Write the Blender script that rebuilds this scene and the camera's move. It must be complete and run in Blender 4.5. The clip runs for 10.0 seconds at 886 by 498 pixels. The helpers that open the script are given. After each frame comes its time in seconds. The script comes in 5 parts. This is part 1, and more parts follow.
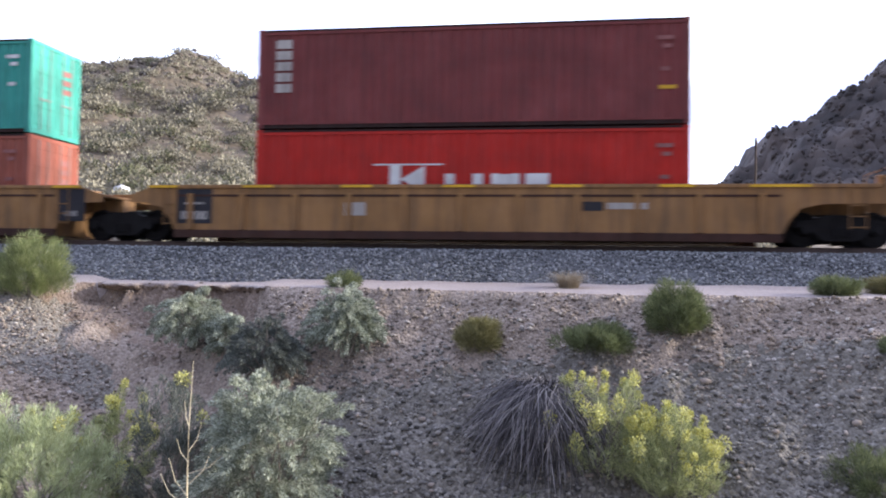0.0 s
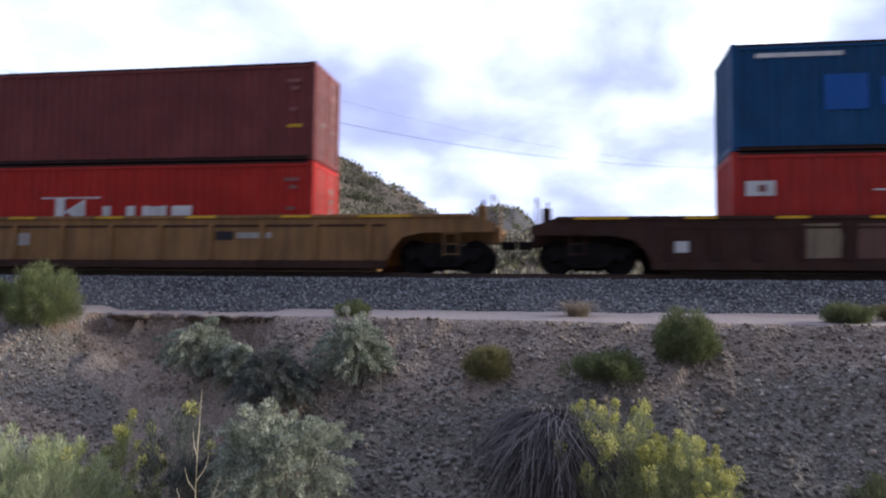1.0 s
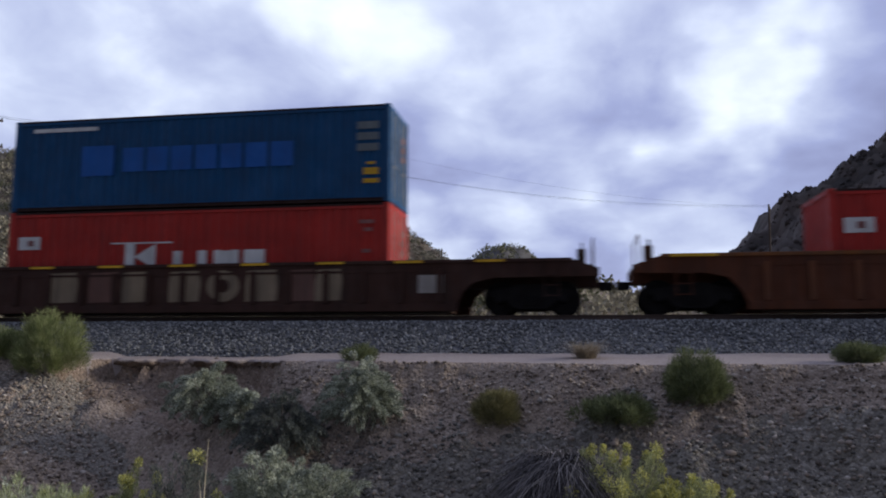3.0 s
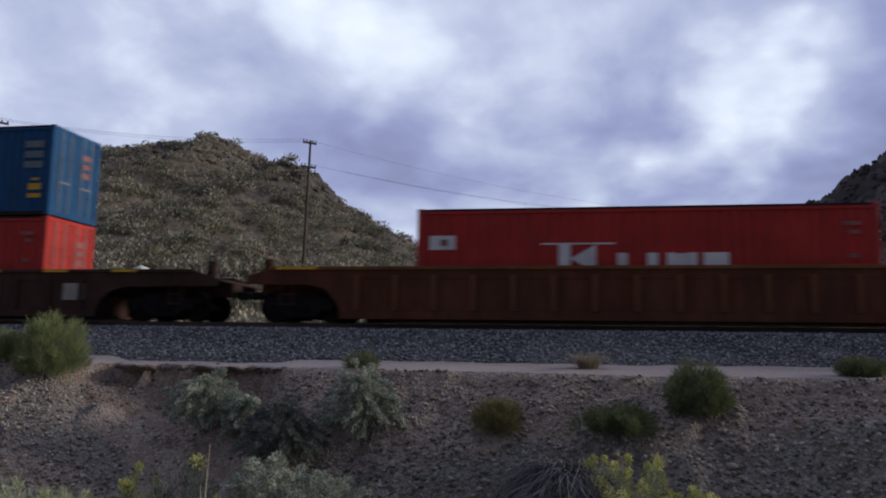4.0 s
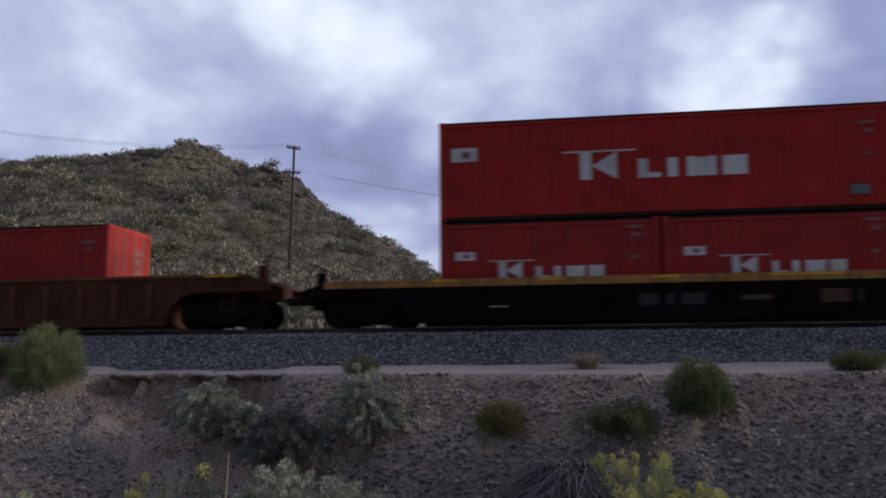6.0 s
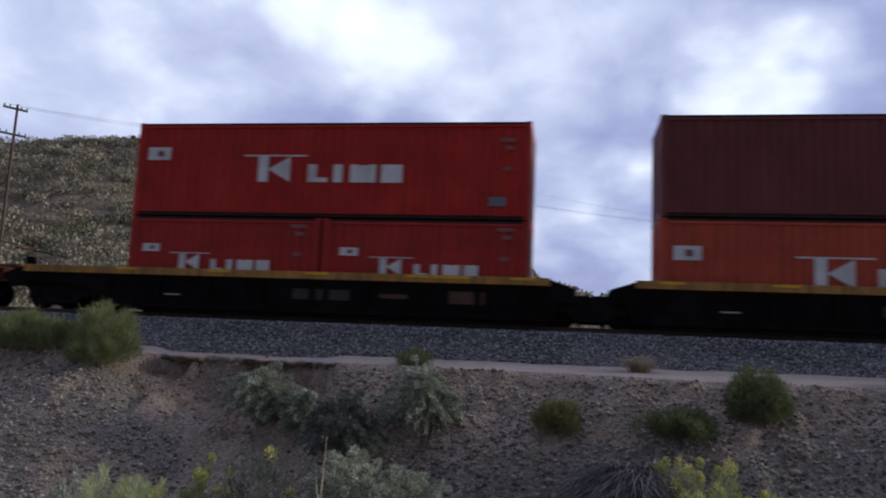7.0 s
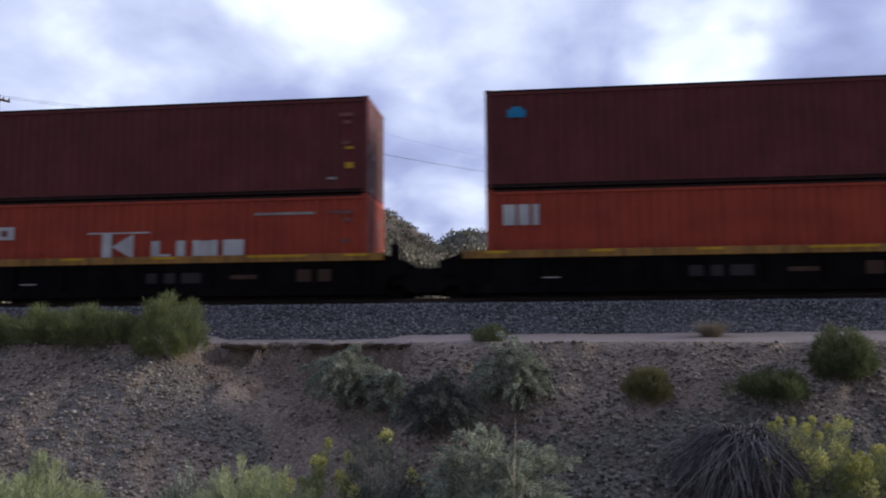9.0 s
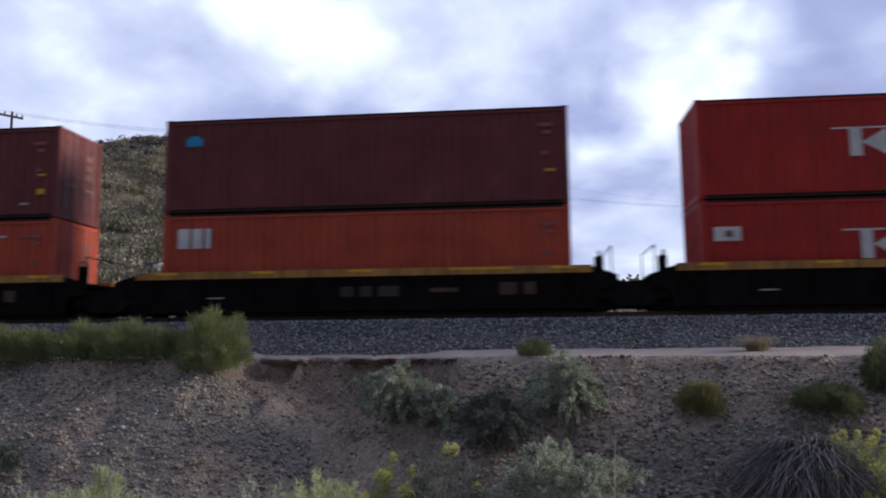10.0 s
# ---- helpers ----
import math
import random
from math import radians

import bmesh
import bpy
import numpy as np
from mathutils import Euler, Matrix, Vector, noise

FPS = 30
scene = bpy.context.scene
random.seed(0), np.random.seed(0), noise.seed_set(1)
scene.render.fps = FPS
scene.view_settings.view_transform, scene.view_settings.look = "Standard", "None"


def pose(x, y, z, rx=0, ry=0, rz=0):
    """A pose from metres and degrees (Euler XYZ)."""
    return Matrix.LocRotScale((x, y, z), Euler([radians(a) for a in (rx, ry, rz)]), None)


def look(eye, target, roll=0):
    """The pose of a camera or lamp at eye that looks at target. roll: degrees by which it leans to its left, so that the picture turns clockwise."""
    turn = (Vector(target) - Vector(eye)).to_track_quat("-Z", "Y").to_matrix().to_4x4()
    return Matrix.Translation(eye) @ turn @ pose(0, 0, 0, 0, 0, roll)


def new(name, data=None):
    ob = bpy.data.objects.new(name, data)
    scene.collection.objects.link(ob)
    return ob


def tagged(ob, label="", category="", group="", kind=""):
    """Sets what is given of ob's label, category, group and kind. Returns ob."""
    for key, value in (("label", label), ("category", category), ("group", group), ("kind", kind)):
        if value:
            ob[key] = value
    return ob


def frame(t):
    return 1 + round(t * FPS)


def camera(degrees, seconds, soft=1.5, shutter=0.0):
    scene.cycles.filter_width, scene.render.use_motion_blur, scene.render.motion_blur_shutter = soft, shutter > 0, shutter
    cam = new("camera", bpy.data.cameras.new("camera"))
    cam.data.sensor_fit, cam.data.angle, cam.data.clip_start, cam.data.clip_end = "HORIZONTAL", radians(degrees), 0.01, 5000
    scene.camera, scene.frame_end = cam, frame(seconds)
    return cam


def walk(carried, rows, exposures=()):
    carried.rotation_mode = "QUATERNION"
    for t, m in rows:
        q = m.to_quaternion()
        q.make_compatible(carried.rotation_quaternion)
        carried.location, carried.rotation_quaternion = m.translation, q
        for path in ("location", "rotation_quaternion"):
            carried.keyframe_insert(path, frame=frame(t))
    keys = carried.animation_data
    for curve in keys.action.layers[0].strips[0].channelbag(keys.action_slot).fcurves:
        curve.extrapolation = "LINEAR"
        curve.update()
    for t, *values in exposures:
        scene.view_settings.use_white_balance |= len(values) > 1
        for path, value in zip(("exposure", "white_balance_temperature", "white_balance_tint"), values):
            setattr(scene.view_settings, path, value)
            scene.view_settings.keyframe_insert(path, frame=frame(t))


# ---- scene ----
cam = camera(58.5, 10.0, soft=1.9, shutter=0.5)
PATH = [
    (0, (-1.359, -0.268, -0.84), (-1.666, 1.708, -0.778), 0.9),
    (0.5, (-1.342, -0.26, -0.888), (-1.653, 1.713, -0.802), 1.2),
    (1, (-1.368, -0.27, -0.878), (-1.695, 1.698, -0.739), 0.7),
    (1.5, (-1.359, -0.269, -0.848), (-1.703, 1.689, -0.63), -0.1),
    (2, (-1.377, -0.271, -0.821), (-1.721, 1.687, -0.596), -0.0),
    (2.5, (-1.368, -0.26, -0.818), (-1.708, 1.697, -0.587), -0.2),
    (4, (-1.403, -0.281, -0.831), (-1.749, 1.672, -0.569), 0.9),
    (4.5, (-1.377, -0.273, -0.808), (-1.711, 1.679, -0.534), -0.6),
    (5, (-1.361, -0.264, -0.799), (-1.684, 1.691, -0.53), -2.4),
    (5.5, (-1.457, -0.303, -0.814), (-1.766, 1.654, -0.543), -2.9),
    (5.7, (-1.561, -0.334, -0.802), (-1.861, 1.625, -0.532), -2.2),
    (6.8, (-2.543, -0.593, -0.898), (-2.871, 1.362, -0.63), 2.9),
    (7, (-2.76, -0.647, -0.897), (-3.088, 1.309, -0.634), 2.5),
    (7.5, (-3.302, -0.725, -0.887), (-3.617, 1.23, -0.61), 3.1),
    (8, (-3.895, -0.856, -0.918), (-4.162, 1.108, -0.653), -0.1),
    (8.5, (-4.56, -0.923, -0.897), (-4.803, 1.049, -0.663), 0.3),
    (9, (-5.182, -0.984, -0.902), (-5.411, 0.992, -0.7), -0.4),
    (9.5, (-5.76, -1.068, -0.924), (-5.984, 0.908, -0.703), 0.0),
    (10, (-6.368, -1.156, -0.972), (-6.577, 0.817, -0.725), -0.5),
]
EXPOSURES = [(0, 2.13), (0.5, 1.96), (1, 1.08), (1.5, 0.78), (2, 0.55), (2.5, 0.42), (4, 0.08), (4.5, -0.05),
             (5, -0.1), (5.5, -0.05), (7, 0.32), (8, 0.4), (9, 0.46), (10, 0.48)]
walk(cam, [(t, look(eye, target, roll)) for t, eye, target, roll in PATH], EXPOSURES)

# world: x along the track, y across it away from the path, z = 0 at the rail head
YC = 22.72        # middle of the track
SPEED = 10.85     # metres a second, towards -x
rng = np.random.default_rng(7)


# ---------------------------------------------------------------- world and sun
def node(nt, kind, **sets):
    n = nt.nodes.new(kind)
    for k, v in sets.items():
        if k in n.inputs:
            n.inputs[k].default_value = v
    return n


# directions, widths and strengths of the thin (+) and heavy (-) places in the cloud
CLOUDS = (((0.183, 0.937, 0.297), 0.007, 0.12), ((0.264, 0.917, 0.3), 0.005, 0.11), ((0.121, 0.957, 0.264), 0.005, 0.09),
          ((-0.274, 0.88, 0.389), 0.008, 0.11), ((-0.56, 0.75, 0.35), 0.05, 0.05), ((-0.09, 0.975, 0.2), 0.006, 0.06),
          ((-0.33, 0.9, 0.27), 0.016, -0.035), ((0.3, 0.93, 0.22), 0.014, -0.04),
          ((-0.62, 0.75, 0.22), 0.03, -0.05), ((0.02, 0.96, 0.24), 0.006, -0.03))


def make_world():
    w = bpy.data.worlds.new("overcast_sky")
    scene.world = w
    w.use_nodes = True
    nt = w.node_tree
    nt.nodes.clear()
    out = nt.nodes.new("ShaderNodeOutputWorld")
    bg = nt.nodes.new("ShaderNodeBackground")
    sky = nt.nodes.new("ShaderNodeTexSky")
    sky.sky_type = "NISHITA"
    sky.sun_disc = False
    sky.sun_elevation, sky.sun_rotation = radians(15), radians(76)
    tc = nt.nodes.new("ShaderNodeTexCoord")
    sep = nt.nodes.new("ShaderNodeSeparateXYZ")
    nt.links.new(tc.outputs["Generated"], sep.inputs[0])
    up = node(nt, "ShaderNodeMath")
    up.operation = "MAXIMUM"
    up.inputs[1].default_value = 0.0
    nt.links.new(sep.outputs["Z"], up.inputs[0])
    add = node(nt, "ShaderNodeMath")
    add.operation = "ADD"
    add.inputs[1].default_value = 0.42
    nt.links.new(up.outputs[0], add.inputs[0])
    div = nt.nodes.new("ShaderNodeVectorMath")
    div.operation = "DIVIDE"
    nt.links.new(tc.outputs["Generated"], div.inputs[0])
    comb = nt.nodes.new("ShaderNodeCombineXYZ")
    for i in range(3):
        nt.links.new(add.outputs[0], comb.inputs[i])
    nt.links.new(comb.outputs[0], div.inputs[1])
    mp = nt.nodes.new("ShaderNodeMapping")
    mp.inputs["Location"].default_value = (1.7, 0.35, 0.0)
    mp.inputs["Scale"].default_value = (1.25, 1.25, 0.8)
    nt.links.new(div.outputs[0], mp.inputs["Vector"])
    big = node(nt, "ShaderNodeTexNoise", Scale=1.9, Detail=6.0, Roughness=0.47, Distortion=0.25)
    fine = node(nt, "ShaderNodeTexNoise", Scale=5.0, Detail=5.0, Roughness=0.5, Distortion=0.3)
    nt.links.new(mp.outputs[0], big.inputs["Vector"])
    nt.links.new(mp.outputs[0], fine.inputs["Vector"])
    mixn = nt.nodes.new("ShaderNodeMix")
    mixn.inputs["Factor"].default_value = 0.28
    nt.links.new(big.outputs["Fac"], mixn.inputs["A"])
    nt.links.new(fine.outputs["Fac"], mixn.inputs["B"])
    ramp = nt.nodes.new("ShaderNodeValToRGB")
    els = ramp.color_ramp.elements
    els[0].position, els[0].color = 0.33, (0.32, 0.35, 0.62, 1)
    els[1].position, els[1].color = 0.74, (1.3, 1.42, 1.62, 1)
    e = els.new(0.45)
    e.color = (0.45, 0.51, 0.85, 1)
    e = els.new(0.57)
    e.color = (0.72, 0.805, 1.1, 1)
    # thin places where the light comes through and heavy banks between them, with ragged outlines
    rag = node(nt, "ShaderNodeTexNoise", Scale=3.6, Detail=2.5, Roughness=0.5)
    nt.links.new(mp.outputs[0], rag.inputs["Vector"])
    cen = nt.nodes.new("ShaderNodeVectorMath")
    cen.operation = "SUBTRACT"
    cen.inputs[1].default_value = (0.5, 0.5, 0.5)
    nt.links.new(rag.outputs["Color"], cen.inputs[0])
    wide = nt.nodes.new("ShaderNodeVectorMath")
    wide.operation = "MULTIPLY_ADD"
    wide.inputs[1].default_value = (0.36, 0.3, 0.16)
    nt.links.new(cen.outputs[0], wide.inputs[0])
    nt.links.new(tc.outputs["Generated"], wide.inputs[2])
    unitv = nt.nodes.new("ShaderNodeVectorMath")
    unitv.operation = "NORMALIZE"
    nt.links.new(wide.outputs[0], unitv.inputs[0])
    thin = mixn.outputs["Result"]
    for way, size, gain in CLOUDS:
        dot = nt.nodes.new("ShaderNodeVectorMath")
        dot.operation = "DOT_PRODUCT"
        dot.inputs[1].default_value = Vector(way).normalized()
        nt.links.new(unitv.outputs[0], dot.inputs[0])
        mr = nt.nodes.new("ShaderNodeMapRange")
        mr.interpolation_type = "SMOOTHSTEP"
        mr.inputs["From Min"].default_value, mr.inputs["From Max"].default_value = 1 - size, 1.0
        mr.inputs["To Max"].default_value = gain
        nt.links.new(dot.outputs["Value"], mr.inputs["Value"])
        plus = nt.nodes.new("ShaderNodeMath")
        plus.operation = "ADD"
        nt.links.new(thin, plus.inputs[0])
        nt.links.new(mr.outputs[0], plus.inputs[1])
        thin = plus.outputs[0]
    nt.links.new(thin, ramp.inputs[0])
    skys = nt.nodes.new("ShaderNodeVectorMath")
    skys.operation = "SCALE"
    skys.inputs["Scale"].default_value = 0.012
    nt.links.new(sky.outputs[0], skys.inputs[0])
    tot = nt.nodes.new("ShaderNodeVectorMath")
    tot.operation = "ADD"
    nt.links.new(ramp.outputs[0], tot.inputs[0])
    nt.links.new(skys.outputs[0], tot.inputs[1])
    # heavier cloud on the side away from the low sun, behind the path
    side = nt.nodes.new("ShaderNodeMapRange")
    side.interpolation_type = "SMOOTHSTEP"
    side.inputs["From Min"].default_value, side.inputs["From Max"].default_value = -0.75, 0.75
    side.inputs["To Min"].default_value, side.inputs["To Max"].default_value = 0.25, 0.68
    nt.links.new(sep.outputs["Y"], side.inputs["Value"])
    shade = nt.nodes.new("ShaderNodeVectorMath")
    shade.operation = "SCALE"
    nt.links.new(tot.outputs[0], shade.inputs[0])
    nt.links.new(side.outputs[0], shade.inputs["Scale"])
    nt.links.new(shade.outputs[0], bg.inputs[0])
    bg.inputs[1].default_value = 0.95
    nt.links.new(bg.outputs[0], out.inputs[0])


make_world()
sun_data = bpy.data.lights.new("sun", "SUN")
sun_data.energy, sun_data.angle, sun_data.color = 2.7, radians(22), (1.0, 0.93, 0.83)
sun = new("sun", sun_data)
sun.matrix_world = look((40, 10, 11), (0, 0, 0))


# ---------------------------------------------------------------- materials
def mat_base(name, rough=0.8, metal=0.0):
    m = bpy.data.materials.new(name)
    m.use_nodes = True
    nt = m.node_tree
    b = nt.nodes["Principled BSDF"]
    b.inputs["Roughness"].default_value = rough
    b.inputs["Metallic"].default_value = metal
    return m, nt, b


def coords(nt, kind="Object", scale=(1, 1, 1)):
    tc = nt.nodes.new("ShaderNodeTexCoord")
    mp = nt.nodes.new("ShaderNodeMapping")
    mp.inputs["Scale"].default_value = scale
    nt.links.new(tc.outputs[kind], mp.inputs["Vector"])
    return mp.outputs[0]


def noise_tex(nt, vec, scale, detail=5.0, rough=0.55):
    n = node(nt, "ShaderNodeTexNoise", Scale=scale, Detail=detail, Roughness=rough)
    nt.links.new(vec, n.inputs["Vector"])
    return n.outputs["Fac"]


def ramp(nt, fac, stops):
    r = nt.nodes.new("ShaderNodeValToRGB")
    els = r.color_ramp.elements
    els[0].position, els[0].color = stops[0][0], (*stops[0][1], 1)
    els[1].position, els[1].color = stops[-1][0], (*stops[-1][1], 1)
    for p, c in stops[1:-1]:
        els.new(p).color = (*c, 1)
    nt.links.new(fac, r.inputs[0])
    return r.outputs[0]


def mix(nt, fac, a, b, mode="MIX"):
    n = nt.nodes.new("ShaderNodeMix")
    n.data_type = "RGBA"
    n.blend_type = mode
    for sock, v in ((n.inputs["Factor"], fac), (n.inputs[6], a), (n.inputs[7], b)):
        if isinstance(v, (int, float)):
            sock.default_value = v
        elif isinstance(v, tuple):
            sock.default_value = (*v, 1)
        else:
            nt.links.new(v, sock)
    return n.outputs[2]


def bump(nt, b, height, strength, dist):
    n = nt.nodes.new("ShaderNodeBump")
    n.inputs["Strength"].default_value = strength
    n.inputs["Distance"].default_value = dist
    nt.links.new(height, n.inputs["Height"])
    nt.links.new(n.outputs[0], b.inputs["Normal"])


def paint(name, rgb, rough=0.55, dirt=0.35, rust=0.25, grime=(0.055, 0.045, 0.04)):
    """Weathered paint: faded patches, rain streaks, grime and rust specks."""
    m, nt, b = mat_base(name, rough)
    b.inputs["Specular IOR Level"].default_value = 0.22
    v = coords(nt)
    streak = coords(nt, "Object", (3.2, 3.2, 0.22))
    faded = tuple(min(1, c * 1.18 + 0.008) for c in rgb)
    dark = tuple(c * 0.74 + 0.003 for c in rgb)
    c = ramp(nt, noise_tex(nt, v, 0.8), [(0.3, dark), (0.52, rgb), (0.75, faded)])
    s = ramp(nt, noise_tex(nt, streak, 2.4, 6), [(0.42, (0, 0, 0)), (0.72, (1, 1, 1))])
    sc = nt.nodes.new("ShaderNodeMath")
    sc.operation = "MULTIPLY"
    sc.inputs[1].default_value = dirt
    nt.links.new(s, sc.inputs[0])
    c = mix(nt, sc.outputs[0], c, grime)
    r = ramp(nt, noise_tex(nt, v, 5.5, 8, 0.7), [(0.62, (0, 0, 0)), (0.7, (1, 1, 1))])
    rc = nt.nodes.new("ShaderNodeMath")
    rc.operation = "MULTIPLY"
    rc.inputs[1].default_value = rust
    nt.links.new(r, rc.inputs[0])
    c = mix(nt, rc.outputs[0], c, (0.12, 0.055, 0.03))
    nt.links.new(c, b.inputs["Base Color"])
    rr = ramp(nt, noise_tex(nt, v, 3.0), [(0.3, (rough - 0.12,) * 3), (0.7, (min(1, rough + 0.2),) * 3)])
    nt.links.new(rr, b.inputs["Roughness"])
    bump(nt, b, noise_tex(nt, v, 9.0, 6), 0.25, 0.01)
    return m


def gravel(name, lo, mid, hi, cell, patch_a, patch_b, scale2=0.6, depth=0.03, warm=None):
    """Loose stones: voronoi cells of several tones over broad patches of two soils."""
    m, nt, b = mat_base(name, 0.95)
    v = coords(nt)
    vo = node(nt, "ShaderNodeTexVoronoi", Scale=cell)
    nt.links.new(v, vo.inputs["Vector"])
    sepc = nt.nodes.new("ShaderNodeSeparateColor")
    nt.links.new(vo.outputs["Color"], sepc.inputs[0])
    c = ramp(nt, sepc.outputs[0], [(0.0, lo), (0.5, mid), (1.0, hi)])
    patch = ramp(nt, noise_tex(nt, v, scale2, 6, 0.6), [(0.38, patch_a), (0.62, patch_b)])
    c = mix(nt, 0.55, c, patch, "MIX")
    fine = ramp(nt, noise_tex(nt, v, 26, 5, 0.7), [(0.3, (0.65,) * 3), (0.7, (1.2,) * 3)])
    c = mix(nt, 1.0, c, fine, "MULTIPLY")
    nt.links.new(c, b.inputs["Base Color"])
    vd = node(nt, "ShaderNodeTexVoronoi", Scale=cell)
    nt.links.new(v, vd.inputs["Vector"])
    inv = nt.nodes.new("ShaderNodeMath")
    inv.operation = "SUBTRACT"
    inv.inputs[0].default_value = 1.0
    nt.links.new(vd.outputs["Distance"], inv.inputs[1])
    bump(nt, b, inv.outputs[0], 0.9, depth)
    return m


def stone_mat(name, stops):
    m, nt, b = mat_base(name, 0.92)
    g = nt.nodes.new("ShaderNodeNewGeometry")
    c = ramp(nt, g.outputs["Random Per Island"], stops)
    v = coords(nt)
    f = ramp(nt, noise_tex(nt, v, 30, 4), [(0.3, (0.75,) * 3), (0.7, (1.15,) * 3)])
    nt.links.new(mix(nt, 1.0, c, f, "MULTIPLY"), b.inputs["Base Color"])
    return m


def leaf_mat(name, stops, rough=0.75, trans=0.25, scale=3.5, deep=0.7):
    m, nt, b = mat_base(name, rough)
    g = nt.nodes.new("ShaderNodeNewGeometry")
    c = ramp(nt, g.outputs["Random Per Island"], stops)
    v = coords(nt)
    f = ramp(nt, noise_tex(nt, v, scale, 3), [(0.3, (deep,) * 3), (0.7, (1.15,) * 3)])
    c = mix(nt, 1.0, c, f, "MULTIPLY")
    nt.links.new(c, b.inputs["Base Color"])
    b.inputs["Specular IOR Level"].default_value = 0.25
    tr = nt.nodes.new("ShaderNodeBsdfTranslucent")
    nt.links.new(c, tr.inputs[0])
    mx = nt.nodes.new("ShaderNodeMixShader")
    mx.inputs[0].default_value = trans
    out = nt.nodes["Material Output"]
    nt.links.new(b.outputs[0], mx.inputs[1])
    nt.links.new(tr.outputs[0], mx.inputs[2])
    nt.links.new(mx.outputs[0], out.inputs[0])
    return m


def wood_mat(name, a, bcol, rough=0.85):
    m, nt, b = mat_base(name, rough)
    v = coords(nt, "Object", (6, 6, 0.6))
    nt.links.new(ramp(nt, noise_tex(nt, v, 3, 6), [(0.3, a), (0.7, bcol)]), b.inputs["Base Color"])
    bump(nt, b, noise_tex(nt, v, 6, 6), 0.5, 0.01)
    return m


M = {}
M["bank"] = gravel("bank_gravel", (0.165, 0.13, 0.1), (0.36, 0.288, 0.228), (0.57, 0.48, 0.4), 15,
                   (0.29, 0.223, 0.172), (0.44, 0.348, 0.276), depth=0.05)
M["gully"] = gravel("grey_gravel", (0.06, 0.055, 0.047), (0.195, 0.178, 0.15), (0.4, 0.37, 0.32), 13,
                    (0.19, 0.167, 0.138), (0.265, 0.232, 0.19), depth=0.06)
M["mound"] = gravel("pale_grey_gravel", (0.1, 0.09, 0.077), (0.25, 0.226, 0.19), (0.46, 0.42, 0.365), 16,
                    (0.24, 0.212, 0.176), (0.32, 0.282, 0.236), depth=0.05)
M["scarp"] = gravel("brown_earth", (0.14, 0.1, 0.075), (0.27, 0.2, 0.155), (0.4, 0.32, 0.26), 12,
                    (0.2, 0.14, 0.1), (0.43, 0.33, 0.255), 1.3, 0.06)
M["road"] = gravel("packed_dirt", (0.33, 0.27, 0.24), (0.42, 0.35, 0.315), (0.5, 0.43, 0.4), 22,
                   (0.38, 0.31, 0.28), (0.47, 0.395, 0.36), 0.5, 0.01)
M["hill"] = gravel("hill_soil", (0.09, 0.07, 0.05), (0.16, 0.125, 0.088), (0.24, 0.19, 0.132), 1.6,
                   (0.085, 0.07, 0.05), (0.27, 0.205, 0.14), 0.09, 0.15)
M["cliff"] = gravel("dark_rock", (0.03, 0.026, 0.025), (0.075, 0.062, 0.057), (0.14, 0.115, 0.1), 0.55,
                    (0.05, 0.043, 0.04), (0.13, 0.1, 0.085), 0.12, 0.5)
M["ridge"] = gravel("ridge_rock", (0.07, 0.058, 0.048), (0.14, 0.115, 0.092), (0.23, 0.19, 0.155), 0.9,
                    (0.1, 0.083, 0.067), (0.2, 0.163, 0.13), 0.2, 0.3)
M["ballast_bed"] = gravel("ballast_bed", (0.045, 0.045, 0.046), (0.14, 0.142, 0.145), (0.28, 0.282, 0.28), 18,
                          (0.12, 0.122, 0.13), (0.19, 0.192, 0.2), 0.7, 0.05)
M["ballast"] = stone_mat("ballast_stone", [(0, (0.085, 0.087, 0.088)), (0.55, (0.2, 0.203, 0.203)), (1, (0.39, 0.392, 0.385))])
M["stone"] = stone_mat("bank_stone", [(0, (0.125, 0.098, 0.078)), (0.5, (0.31, 0.25, 0.2)), (0.9, (0.5, 0.425, 0.36)), (1, (0.62, 0.56, 0.5))])
M["greystone"] = stone_mat("grey_stone", [(0, (0.07, 0.064, 0.056)), (0.55, (0.22, 0.2, 0.175)), (1, (0.4, 0.37, 0.325))])
M["white_rock"] = stone_mat("white_rock", [(0, (0.6, 0.58, 0.55)), (1, (0.75, 0.73, 0.7))])
M["rail"] = paint("rail_steel", (0.11, 0.075, 0.06), 0.5, 0.3, 0.6)
M["tie"] = wood_mat("tie_wood", (0.045, 0.035, 0.03), (0.1, 0.08, 0.065))
M["pole"] = wood_mat("pole_wood", (0.04, 0.028, 0.022), (0.095, 0.065, 0.05))
M["wire"] = mat_base("wire", 0.6)[0]
M["wire"].node_tree.nodes["Principled BSDF"].inputs["Base Color"].default_value = (0.05, 0.05, 0.055, 1)
M["sage"] = leaf_mat("sage_leaf", [(0, (0.16, 0.18, 0.13)), (0.5, (0.4, 0.43, 0.33)), (1, (0.7, 0.73, 0.6))])
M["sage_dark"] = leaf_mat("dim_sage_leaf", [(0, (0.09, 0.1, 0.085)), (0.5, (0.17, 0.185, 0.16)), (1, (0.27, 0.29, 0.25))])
M["pale"] = leaf_mat("pale_green_leaf", [(0, (0.32, 0.36, 0.18)), (0.5, (0.5, 0.55, 0.31)), (1, (0.64, 0.68, 0.44))])
M["green"] = leaf_mat("green_leaf", [(0, (0.085, 0.105, 0.045)), (0.5, (0.18, 0.21, 0.095)), (1, (0.3, 0.33, 0.17))])
